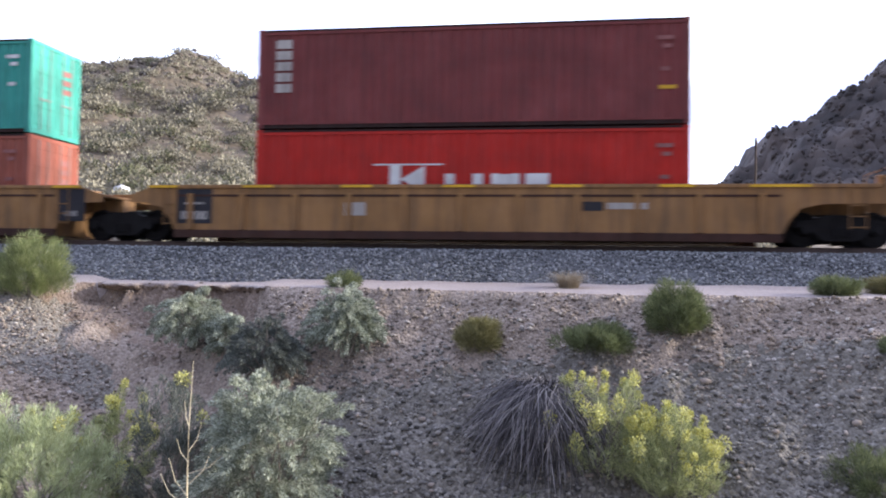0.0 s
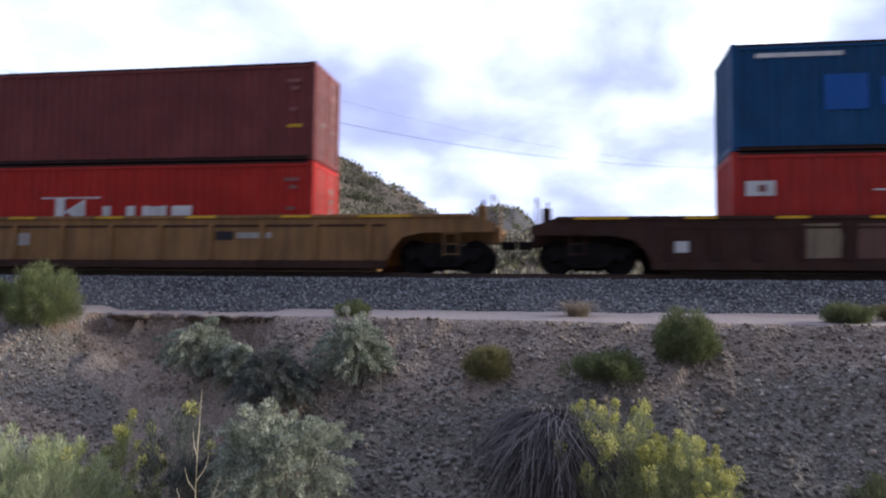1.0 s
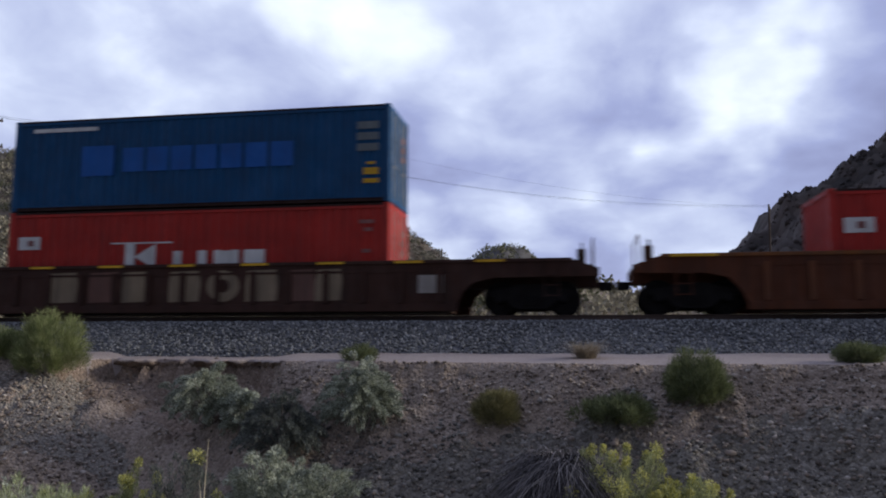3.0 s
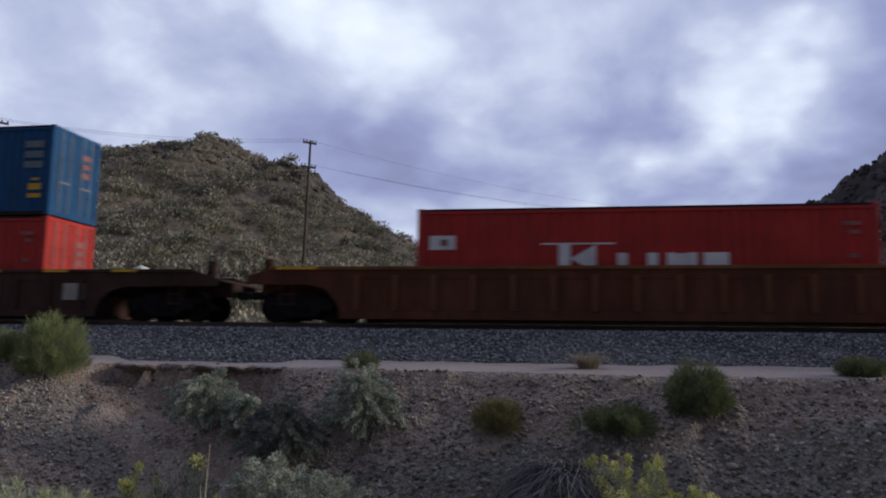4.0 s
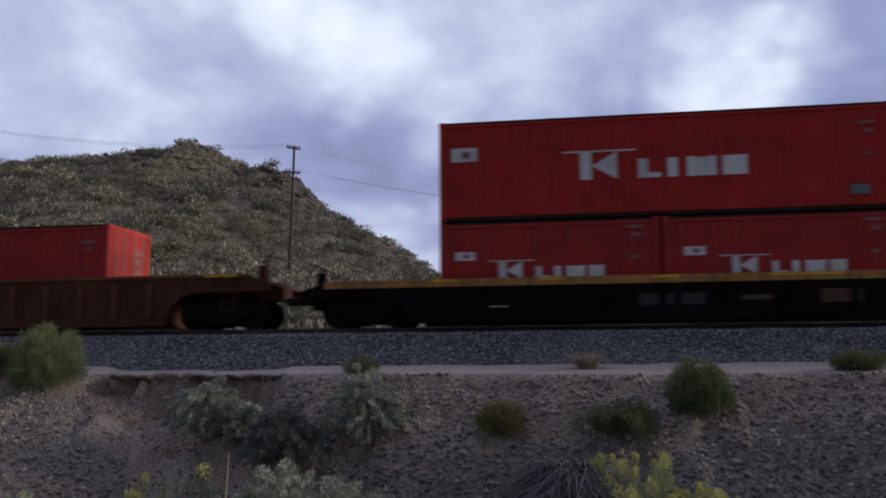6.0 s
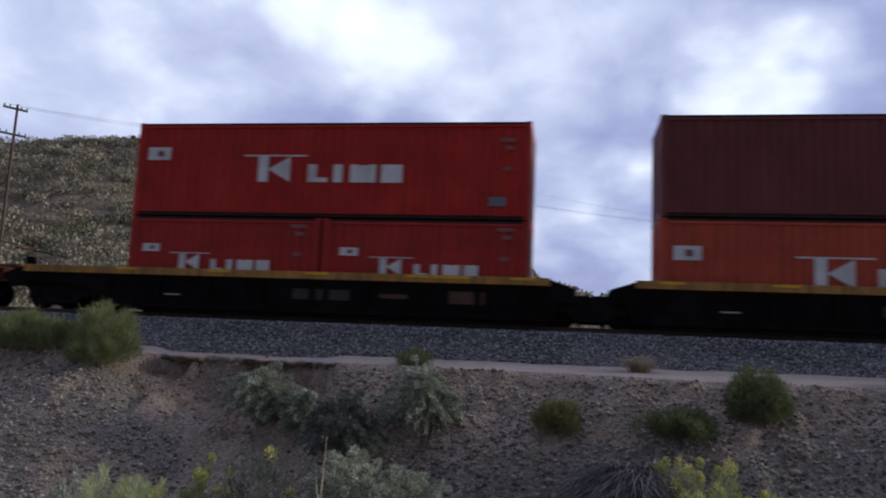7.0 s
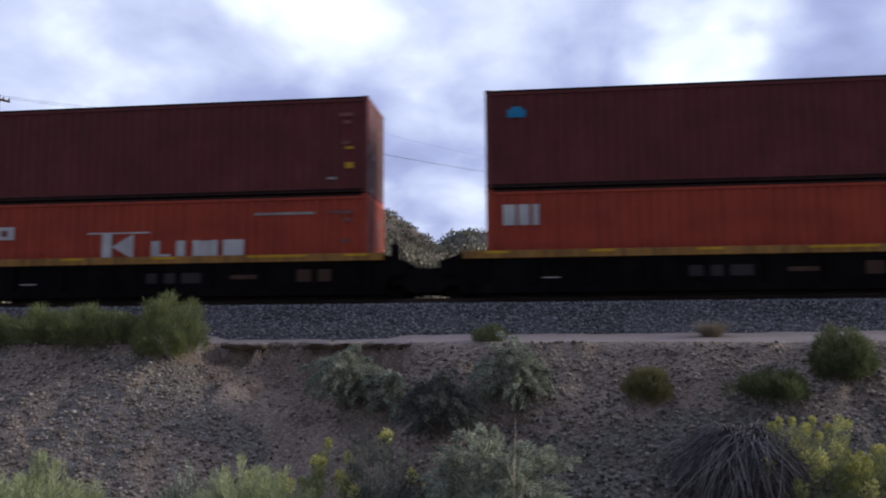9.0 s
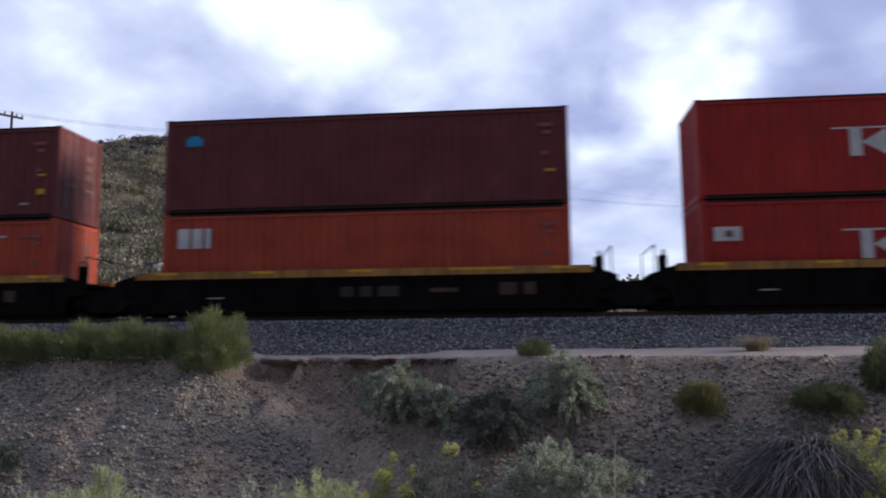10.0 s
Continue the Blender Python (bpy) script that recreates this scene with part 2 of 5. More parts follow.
M["green_dry"] = leaf_mat("dry_green_leaf", [(0, (0.15, 0.15, 0.06)), (0.5, (0.27, 0.25, 0.11)), (1, (0.4, 0.35, 0.18))])
M["rabbit"] = leaf_mat("rabbitbrush_leaf", [(0, (0.22, 0.25, 0.12)), (0.5, (0.4, 0.43, 0.22)), (1, (0.54, 0.56, 0.32))])
M["yellow"] = leaf_mat("yellow_flower", [(0, (0.46, 0.44, 0.12)), (0.5, (0.62, 0.6, 0.2)), (1, (0.72, 0.7, 0.34))])
M["dead"] = leaf_mat("dead_blade", [(0, (0.035, 0.032, 0.034)), (0.6, (0.13, 0.118, 0.12)), (0.9, (0.36, 0.33, 0.32)), (1, (0.55, 0.5, 0.47))], 0.9, 0.1)
M["grass"] = leaf_mat("grass_blade", [(0, (0.15, 0.18, 0.065)), (0.6, (0.29, 0.34, 0.14)), (1, (0.48, 0.48, 0.26))])
M["straw"] = leaf_mat("straw_blade", [(0, (0.3, 0.25, 0.17)), (1, (0.55, 0.47, 0.36))])
M["twig"] = wood_mat("twig_bark", (0.16, 0.13, 0.11), (0.3, 0.26, 0.22))
M["stalk"] = wood_mat("dry_stalk", (0.42, 0.36, 0.24), (0.6, 0.52, 0.37))
M["hillbush"] = leaf_mat("hill_bush_leaf", [(0, (0.22, 0.205, 0.15)), (0.5, (0.33, 0.305, 0.225)), (1, (0.46, 0.42, 0.32))], scale=0.45, deep=0.5)
M["hillgreen"] = leaf_mat("hill_green_leaf", [(0, (0.12, 0.125, 0.075)), (1, (0.2, 0.2, 0.125))], scale=0.45)
M["maroon"] = paint("maroon_paint", (0.19, 0.045, 0.042), 0.5, 0.3, 0.15)
M["dark_maroon"] = paint("dark_maroon_paint", (0.165, 0.04, 0.038), 0.5, 0.3, 0.15)
M["red"] = paint("red_paint", (0.45, 0.022, 0.014), 0.5, 0.2, 0.12)
M["deep_red"] = paint("deep_red_paint", (0.42, 0.028, 0.02), 0.5, 0.3, 0.2)
M["orange_red"] = paint("orange_red_paint", (0.47, 0.075, 0.038), 0.55, 0.25, 0.2)
M["rust_red"] = paint("rust_red_paint", (0.3, 0.09, 0.06), 0.6, 0.3, 0.3)
M["blue"] = paint("blue_paint", (0.004, 0.068, 0.175), 0.5, 0.22, 0.08)
M["teal"] = paint("teal_paint", (0.05, 0.32, 0.26), 0.55, 0.2, 0.1)
M["white"] = paint("white_paint", (0.68, 0.68, 0.66), 0.6, 0.2, 0.05)
M["mark_blue"] = paint("royal_blue_marking", (0.012, 0.1, 0.36), 0.5, 0.15, 0.05)
M["mark_sky"] = paint("sky_blue_marking", (0.03, 0.3, 0.55), 0.5, 0.15, 0.05)
M["mark_grey"] = paint("faded_marking", (0.27, 0.11, 0.1), 0.6, 0.25, 0.1)
M["mark_steel"] = paint("grey_plate", (0.16, 0.19, 0.2), 0.5, 0.3, 0.1)
M["mark_yellow"] = paint("yellow_marking", (0.62, 0.36, 0.03), 0.6, 0.2, 0.05)
M["rod"] = paint("galvanised_rod", (0.3, 0.28, 0.27), 0.45, 0.3, 0.2)
M["tan"] = paint("tan_paint", (0.3, 0.16, 0.062), 0.65, 0.5, 0.35)
M["brown"] = paint("brown_paint", (0.06, 0.028, 0.02), 0.75, 0.5, 0.4, (0.02, 0.015, 0.012))
M["rust_brown"] = paint("rust_brown_paint", (0.105, 0.036, 0.017), 0.75, 0.5, 0.3, (0.02, 0.014, 0.011))
M["black"] = paint("black_paint", (0.0055, 0.005, 0.005), 0.8, 0.3, 0.12, (0.02, 0.015, 0.012))
M["chord_yellow"] = paint("yellow_chord_paint", (0.46, 0.235, 0.06), 0.75, 0.75, 0.9)
M["yellow_stripe"] = paint("yellow_safety_stripe", (0.75, 0.43, 0.03), 0.6, 0.25, 0.2)
M["rust_chord"] = paint("worn_orange_brown_chord_paint", (0.2, 0.075, 0.022), 0.75, 0.6, 0.5)
M["rail_shade"] = paint("shaded_rail_paint", (0.03, 0.014, 0.012), 0.8, 0.4, 0.3)
M["far_rock"] = gravel("far_hill_soil", (0.05, 0.05, 0.05), (0.09, 0.085, 0.085), (0.13, 0.12, 0.12), 0.25, (0.05, 0.05, 0.055), (0.11, 0.1, 0.1), 0.05, 0.3)
# lighter than the car's rust brown: the light its ribs catch, put into the colour
M["rib_brown"] = paint("lit_brown_rib_paint", (0.16, 0.062, 0.03), 0.75, 0.4, 0.4, (0.03, 0.02, 0.015))
M["black"].node_tree.nodes["Principled BSDF"].inputs["Specular IOR Level"].default_value = 0.08
M["steel"] = paint("truck_steel", (0.007, 0.006, 0.006), 0.75, 0.3, 0.2, (0.015, 0.012, 0.01))
M["tread"] = paint("wheel_tread_steel", (0.2, 0.19, 0.185), 0.35, 0.3, 0.2)
M["graffiti"] = paint("faded_cream_spray_paint", (0.27, 0.21, 0.14), 0.75, 0.55, 0.3)
M["graffiti_pink"] = paint("faded_pink_spray_paint", (0.17, 0.09, 0.07), 0.75, 0.55, 0.3)
M["stencil"] = paint("stencil_marking", (0.45, 0.42, 0.38), 0.7, 0.4, 0.1)
M["stencil_dim"] = paint("dim_stencil", (0.045, 0.042, 0.04), 0.7, 0.5, 0.3)
M["patch_rust"] = paint("rusty_patch", (0.1, 0.055, 0.035), 0.75, 0.5, 0.5)
M["stencil_black"] = paint("black_marking_panel", (0.03, 0.03, 0.035), 0.7, 0.3, 0.1)


# ---------------------------------------------------------------- mesh helpers
def part(name, data, material, parent=None, label="", m=None):
    """Link a bmesh or mesh as one object, under a thing or a part."""
    if isinstance(data, bmesh.types.BMesh):
        me = bpy.data.meshes.new(name)
        data.to_mesh(me)
        data.free()
    else:
        me = data
    if material is not None and not me.materials:
        me.materials.append(material)
    ob = new(name, me)
    if parent is not None:
        ob.parent = parent
    if m is not None:
        ob.matrix_basis = m
    if label:
        tagged(ob, label)
    return ob


def thing(name, at, label, category, group=""):
    ob = new(name)
    ob.empty_display_size = 0.2
    ob.location = at
    return tagged(ob, label, category, group)


def box(bm, x0, x1, y0, y1, z0, z1, bev=0.0):
    ret = bmesh.ops.create_cube(bm, size=1.0)
    vs = ret["verts"]
    bmesh.ops.transform(bm, verts=vs, matrix=Matrix.Translation(((x0 + x1) / 2, (y0 + y1) / 2, (z0 + z1) / 2))
                        @ Matrix.Diagonal((x1 - x0, y1 - y0, z1 - z0, 1)))
    if bev:
        es = {e for v in vs for e in v.link_edges}
        bmesh.ops.bevel(bm, geom=list(es), offset=bev, segments=1, affect="EDGES")
    return bm


def boxes(*lots, bev=0.0):
    bm = bmesh.new()
    for b in lots:
        box(bm, *b, bev=bev)
    return bm


def tube(bm, pts, radii, sides=6):
    """A tapered tube through points."""
    rings = []
    pts = [Vector(p) for p in pts]
    for i, p in enumerate(pts):
        d = (pts[min(i + 1, len(pts) - 1)] - pts[max(i - 1, 0)]).normalized()
        q = d.to_track_quat("Z", "Y")
        r = radii if isinstance(radii, (int, float)) else radii[i]
        rings.append([bm.verts.new(p + q @ Vector((r * math.cos(a), r * math.sin(a), 0)))
                      for a in (2 * math.pi * k / sides for k in range(sides))])
    for a, b in zip(rings, rings[1:]):
        for k in range(sides):
            bm.faces.new((a[k], a[(k + 1) % sides], b[(k + 1) % sides], b[k]))
    bm.faces.new(rings[0][::-1])
    bm.faces.new(rings[-1])
    return bm


def extrude_xz(bm, poly, y0, y1):
    """A plate of an outline in x and z, between two y."""
    a = [bm.verts.new((x, y0, z)) for x, z in poly]
    b = [bm.verts.new((x, y1, z)) for x, z in poly]
    bm.faces.new(a)
    bm.faces.new(b[::-1])
    n = len(poly)
    for i in range(n):
        bm.faces.new((a[i], b[i], b[(i + 1) % n], a[(i + 1) % n]))
    bmesh.ops.recalc_face_normals(bm, faces=bm.faces[:])
    return bm


def mesh_np(name, verts, faces, mats=(), smooth=False):
    """A mesh from arrays: verts (n, 3), faces (m, k)."""
    me = bpy.data.meshes.new(name)
    nf, k = faces.shape
    me.vertices.add(len(verts))
    me.vertices.foreach_set("co", np.ascontiguousarray(verts, dtype=np.float32).ravel())
    me.loops.add(nf * k)
    me.loops.foreach_set("vertex_index", np.ascontiguousarray(faces, dtype=np.int32).ravel())
    me.polygons.add(nf)
    me.polygons.foreach_set("loop_start", np.arange(0, nf * k, k, dtype=np.int32))
    if smooth:
        me.polygons.foreach_set("use_smooth", np.ones(nf, dtype=bool))
    for m in mats:
        me.materials.append(m)
    me.update(calc_edges=True)
    me.validate()
    return me


def unit(v):
    return v / np.maximum(np.linalg.norm(v, axis=-1, keepdims=True), 1e-9)


def blades(org, way, length, width, droop=0.0):
    """Diamond leaves: base points, directions, lengths and widths; returns verts and quads."""
    n = len(org)
    length = np.broadcast_to(length, (n,))[:, None]
    width = np.broadcast_to(width, (n,))[:, None]
    way = unit(way)
    side = unit(np.cross(way, unit(rng.normal(size=(n, 3)))))
    mid = org + way * length * 0.55
    tip = org + way * length - np.array([0, 0, 1.0]) * length * droop
    v = np.stack([org, mid - side * width / 2, tip, mid + side * width / 2], 1).reshape(-1, 3)
    return v, np.arange(4 * n).reshape(n, 4)


# ---------------------------------------------------------------- ground
def hash2(ix, iy, seed):
    h = (ix.astype(np.int64) * 374761393 + iy.astype(np.int64) * 668265263 + seed * 974711) & 0x7FFFFFFF
    h = ((h ^ (h >> 13)) * 1274126177) & 0x7FFFFFFF
    return ((h ^ (h >> 16)) & 0xFFFF) / 65535.0


def vnoise(x, y, seed=0):
    ix, iy = np.floor(x), np.floor(y)
    fx, fy = x - ix, y - iy
    fx, fy = fx * fx * (3 - 2 * fx), fy * fy * (3 - 2 * fy)
    a, b = hash2(ix, iy, seed), hash2(ix + 1, iy, seed)
    c, d = hash2(ix, iy + 1, seed), hash2(ix + 1, iy + 1, seed)
    return (a + (b - a) * fx) * (1 - fy) + (c + (d - c) * fx) * fy - 0.5


def fbm(x, y, octaves=4, seed=0):
    return sum(vnoise(x * 2 ** i, y * 2 ** i, seed + i) * 0.5 ** i for i in range(octaves)) * 1.2


def sstep(a, b, x):
    t = np.clip((x - a) / (b - a), 0, 1)
    return t * t * (3 - 2 * t)


def alcove(x, y=None):
    """1 where the bank has washed out, 0 elsewhere."""
    shift = 0 if y is None else np.clip(17.2 - y, -1.5, 6)
    return sstep(-13.7, -12.9, x) * (1 - sstep(-8.8 + 0.15 * shift, -7.9 + 0.2 * shift, x))


def spur(x, y):
    """A gravel spur that runs along the left bank and ends in a half cone before the hollow."""
    r = np.hypot(np.maximum(x + 13.75, 0), np.maximum(16.4 - y, 0) + 0.55 * np.maximum(y - 16.9, 0))
    r = r * (1 + 0.1 * fbm(x * 0.8, y * 0.8, 3, 15))
    return -1.33 - 0.69 * np.sqrt(r * r + 0.02) - 3.0 * np.maximum(y - 17.4, 0)


def edge_y(x, y=None):
    """The road's near edge."""
    base = 15.95 - 0.065 * np.clip(x, -13, 20)
    bulge = sstep(-13.7, -12.9, x)
    base = base * bulge + 16.4 * (1 - bulge)
    return base + 1.3 * alcove(x, y) * (1 + 0.3 * fbm(x * 0.8, x * 0 + 7.7, 2, 17)) + 0.3 * fbm(x * 0.9, x * 0 + 3.1, 4, 11)


def height(x, y):
    x, y = np.asarray(x, float), np.asarray(y, float)
    al = alcove(x, y)
    d = edge_y(x, y) + (0.16 + 0.16 * al) * fbm(x * 2.1, y * 2.1, 4, 5) - y
    road = -1.2 + 0.06 * np.clip(-d, 0, 3.2) + 0.03 * fbm(x * 0.7, y * 1.5, 3, 9)
    dd = np.maximum(d, 0)
    slope = road - (0.16 + (0.5 + 0.4 * fbm(x * 0.7, x * 0 + 2.2, 2, 19)) * al) * (1 - np.exp(-dd / 0.08)) - 0.84 * (1 - al) * dd - al * (0.34 * np.minimum(dd, 2) + 1.05 * np.maximum(dd - 2, 0))
    slope = slope + np.minimum(dd, 1) * (0.34 * fbm(x * 0.55, y * 0.55, 4, 21) + 0.16 * fbm(x * 2.4, y * 2.4, 4, 31))
    slope = np.maximum(slope, spur(x, y) + 0.1 * fbm(x * 2.4, y * 2.4, 4, 33))
    gully = -4.75 + 0.35 * fbm(x * 0.4, y * 0.4, 4, 41)
    near = -2.5 - 0.36 * np.clip(y - 2.5, 0, 20) + 0.12 * fbm(x * 0.8, y * 0.8, 4, 51)
    near = np.where(y < 2.5, -2.5 + 0.1 * fbm(x * 0.5, y * 0.5, 3, 51), near)
    k = 0.35
    front = k * np.log(np.exp(slope / k) + np.exp(gully / k) + np.exp(near / k))
    front = np.where(d < 0, road, front)
    # behind the track
    rise = -0.9 + 3.9 * sstep(26.5, 46, y) * (0.45 + 0.55 * (1 - sstep(-8, 8, x)))
    ridge = np.interp(x, [-190, -110, -80, -63, -57.2, -54.9, -51.6, -47.8, -44.5, -40.5, -36, -29, -22, -16, -6, 6],
                      [13, 21, 24.6, 25.6, 25.6, 26.2, 25.1, 26.5, 24.6, 22.4, 20.8, 16.3, 13.0, 8.4, 4.4, 3])
    tl = np.clip((y - 42) / 50, 0, 1)
    back = np.clip((y - 92) / 120, 0, 1)
    rough = fbm(x * 0.11, y * 0.11, 5, 61)
    hill = rise + (ridge - rise) * tl ** 1.1 + rough * 2.2 * np.minimum(tl, 1 - tl * 0.6) - back * 16
    outcrop = np.exp(-((x + 35.5) / 4.5) ** 2 - ((y - 90) / 9) ** 2)
    hill = hill + outcrop * (1.0 + 3.5 * np.abs(fbm(x * 0.35, y * 0.35, 4, 64)))
    cl = np.interp(x, [6, 12, 17.8, 20.5, 22.0, 22.8, 26.7, 31.0, 33.1, 36.1, 45, 60, 90, 150],
                   [2.4, 6.6, 11.3, 12.9, 14.0, 16.6, 18.5, 20.1, 22.2, 25.2, 31, 37, 40, 36])
    tc = np.clip((y - 66) / 34, 0, 1)
    steps = tc + 0.045 * np.sin(tc * 19)
    crag = np.abs(fbm(x * 0.2, y * 0.08, 5, 71)) * 7 + np.abs(fbm(x * 0.6, y * 0.2, 4, 77)) * 4.5
    cliff = rise + (cl - rise) * np.clip(steps, 0, 1) ** 1.25 + (crag - 2.2) * tc * sstep(10, 24, x) * (1 - 0.6 * tc) - np.clip((y - 100) / 120, 0, 1) * 12
    behind = np.maximum(hill, cliff)
    far = 36.5 * np.exp(-((x + 24) / 30) ** 2 - ((y - 300) / 45) ** 2) * (1 + 0.12 * fbm(x * 0.1, y * 0.1, 4, 81))
    out = np.clip((np.hypot(x, y - 20) - 220) / 250, 0, 1)
    behind = behind * (1 - out) + far
    z = np.where(y > 25.2, behind, np.where(y > 20, np.maximum(front, -1.0), front))
    return z


def ground_z(x, y):
    return float(height(np.array([x]), np.array([y]))[0])


def spread(a, b, first, growth):
    """Steps from a to b that grow."""
    v, s, out = a, first, []
    sign = 1 if b > a else -1
    while (b - v) * sign > 0:
        v += sign * s
        s *= growth
        out.append(v)
    return out


def build_ground():
    xs = np.array(spread(-21, -115, 0.3, 1.045)[::-1] + list(np.arange(-21, 7.01, 0.13)) + list(np.arange(7.4, 44, 0.5)) + spread(44, 110, 0.6, 1.06))
    xs = np.concatenate([[-4000, -1800, -800, -400, -230, -160], xs, [170, 260, 420, 800, 1800, 4000]])
    ys = np.array([-4000, -1800, -800, -350, -150, -70, -30, -14, -7, -3, 0, 2] + list(np.arange(3.2, 9, 0.3))
                  + list(np.arange(9, 19.3, 0.12)) + list(np.arange(19.5, 27, 0.5)) + list(np.arange(27.5, 64, 1.1)) + list(np.arange(64, 104, 0.7)) + list(np.arange(104.5, 122, 1.2))
                  + [125, 132, 142, 155, 170, 190, 215, 240, 260, 275, 285, 295, 305, 320, 345, 380, 450, 600, 900, 1600, 4000])
    X, Y = np.meshgrid(xs, ys)
    Z = height(X, Y)
    v = np.stack([X, Y, Z], -1).reshape(-1, 3)
    nx, ny = len(xs), len(ys)
    i = np.arange(nx * (ny - 1)).reshape(ny - 1, nx)[:, :-1].ravel()
    f = np.stack([i, i + 1, i + nx + 1, i + nx], 1)
    names = ["bank", "gully", "scarp", "road", "hill", "cliff", "far_rock", "ridge", "mound"]
    me = mesh_np("ground", v, f, [M[n] for n in names], True)
    c = v[f].mean(1)
    x, y, z = c.T
    d = edge_y(x, y) - y
    idx = np.zeros(len(f), dtype=np.int32)
    idx[(d > 1.5 + 1.2 * fbm(x * 0.6, y * 0.6, 3, 91)) & (x > -8.5) & (x > -6 + 3 * fbm(x * 0.5, y * 0.5, 2, 93))] = 1
    idx[y < 10.5] = 1
    idx[(z < spur(x, y) + 0.14) & (fbm(x * 0.5, y * 0.5, 3, 97) < 0.2) & (y < 17.3)] = 8
    idx[(x > 1.5) & (d > 0.9 + 0.8 * fbm(x * 0.7, y * 0.7, 3, 99))] = 1
    idx[(d < -0.12) & (y < 25.3)] = 3
    idx[(d >= -0.14) & (d < 2.0 + 1.3 * fbm(x * 1.5, y * 1.5, 4, 95)) & (alcove(x, y) > 0.3) & (z > spur(x, y) + 0.06)] = 2
    idx[y > 25.3] = 4
    idx[y > 180] = 6
    e = v[f]
    steep = (e[:, :, 2].max(1) - e[:, :, 2].min(1)) / np.maximum(np.abs(e[:, 2, 1] - e[:, 0, 1]), 0.1)
    idx[(y > 50) & (x > 9) & (y < 180)] = 5
    idx[(y > 84) & (y < 100) & (x > -60) & (x < -38) & (fbm(x * 0.3, y * 0.3, 3, 98) > -0.1)] = 7
    idx[(y > 76) & (x > -42) & (x < -30) & (y < 99) & (steep > 0.75)] = 5
    me.polygons.foreach_set("material_index", idx)
    ob = new("ground", me)
    return tagged(ob, "gravelly desert bank, dirt road and brushy hills", "ground", kind="structure")


ground = build_ground()


def clay_ledge():
    """The crust of the road's edge, which juts out over the washed-out hollow."""
    xs = np.arange(-13.0, -7.9, 0.07)
    ys = np.arange(15.0, 19.0, 0.02)
    X, Y = np.meshgrid(xs, ys)
    d = edge_y(X, Y) + (0.16 + 0.16 * alcove(X, Y)) * fbm(X * 2.1, Y * 2.1, 4, 5) - Y
    e = np.where(d > 0, Y, 0).max(0)
    jut = (0.14 + 0.7 * fbm(xs * 1.9, xs * 0 + 1.1, 5, 23)) * sstep(-13.0, -12.3, xs) * (1 - sstep(-8.5, -7.9, xs))
    jut = np.clip(jut, 0.0, 0.45)
    thick = 0.12 + 0.16 * fbm(xs * 2.6, xs * 0 + 4.4, 3, 25)
    top = height(xs, e + 0.25) + 0.012
    rows = [(e + 0.4, top + 0.004), (e + 0.05, top), (e - jut * 0.8, top - 0.02), (e - jut, top - 0.05), (e - jut * 0.9, top - thick * 0.7),
            (e - jut * 0.4, top - thick - 0.05), (e + 0.3, top - thick - 0.16)]
    v = np.stack([np.stack([xs, yy, zz], 1) for yy, zz in rows], 0).reshape(-1, 3)
    n = len(xs)
    i = (np.arange(len(rows) - 1)[:, None] * n + np.arange(n - 1)).ravel()
    f = np.stack([i, i + n, i + n + 1, i + 1], 1)
    me = mesh_np("clay_ledge", v, f, [M["road"], M["scarp"]])
    me.polygons.foreach_set("material_index", (np.arange(len(f)) // (n - 1) > 3).astype(np.int32))
    tagged(new("clay_ledge", me), "crusted dirt edge jutting over the washed-out hollow", "ground", kind="structure")


clay_ledge()


def rock_base():
    bm = bmesh.new()
    bmesh.ops.create_icosphere(bm, subdivisions=1, radius=1.0)
    bm.verts.ensure_lookup_table()
    v = np.array([x.co[:] for x in bm.verts])
    f = np.array([[q.index for q in p.verts] for p in bm.faces])
    bm.free()
    return v, f


ROCK_V, ROCK_F = rock_base()


def rocks(name, pos, size, mat, flat=0.65, sink=0.25):
    """Many angular stones in one mesh."""
    n, k = len(pos), len(ROCK_V)
    v = np.broadcast_to(ROCK_V, (n, k, 3)) * (1 + 0.55 * (rng.random((n, k, 1)) - 0.5))
    sc = np.stack([0.8 + 0.5 * rng.random(n), 0.7 + 0.5 * rng.random(n), flat * (0.75 + 0.5 * rng.random(n))], 1)
    v = v * (sc * np.asarray(size)[:, None] * 0.5)[:, None, :]
    a = rng.random(n) * 6.283
    tlt = rng.normal(size=n) * 0.45
    ca, sa = np.cos(a)[:, None], np.sin(a)[:, None]
    ct, st = np.cos(tlt)[:, None], np.sin(tlt)[:, None]
    x, y, z = v[..., 0], v[..., 1], v[..., 2]
    y, z = y * ct - z * st, y * st + z * ct
    x, y = x * ca - y * sa, x * sa + y * ca
    w = np.stack([x, y, z], -1) + np.asarray(pos)[:, None, :] + np.array([0, 0, 1.0]) * (np.asarray(size) * (0.5 - sink) * flat)[:, None, None]
    f = (ROCK_F[None] + (np.arange(n) * k)[:, None, None]).reshape(-1, 3)
    return mesh_np(name, w.reshape(-1, 3), f, [mat])


def bed_z(y):
    """The ballast's section."""
    return np.interp(y, [18.75, 19.05, 20.75, 21.3, 24.15, 24.7, 26.4, 26.8], [-1.25, -1.02, -0.27, -0.2, -0.2, -0.27, -1.0, -1.3])


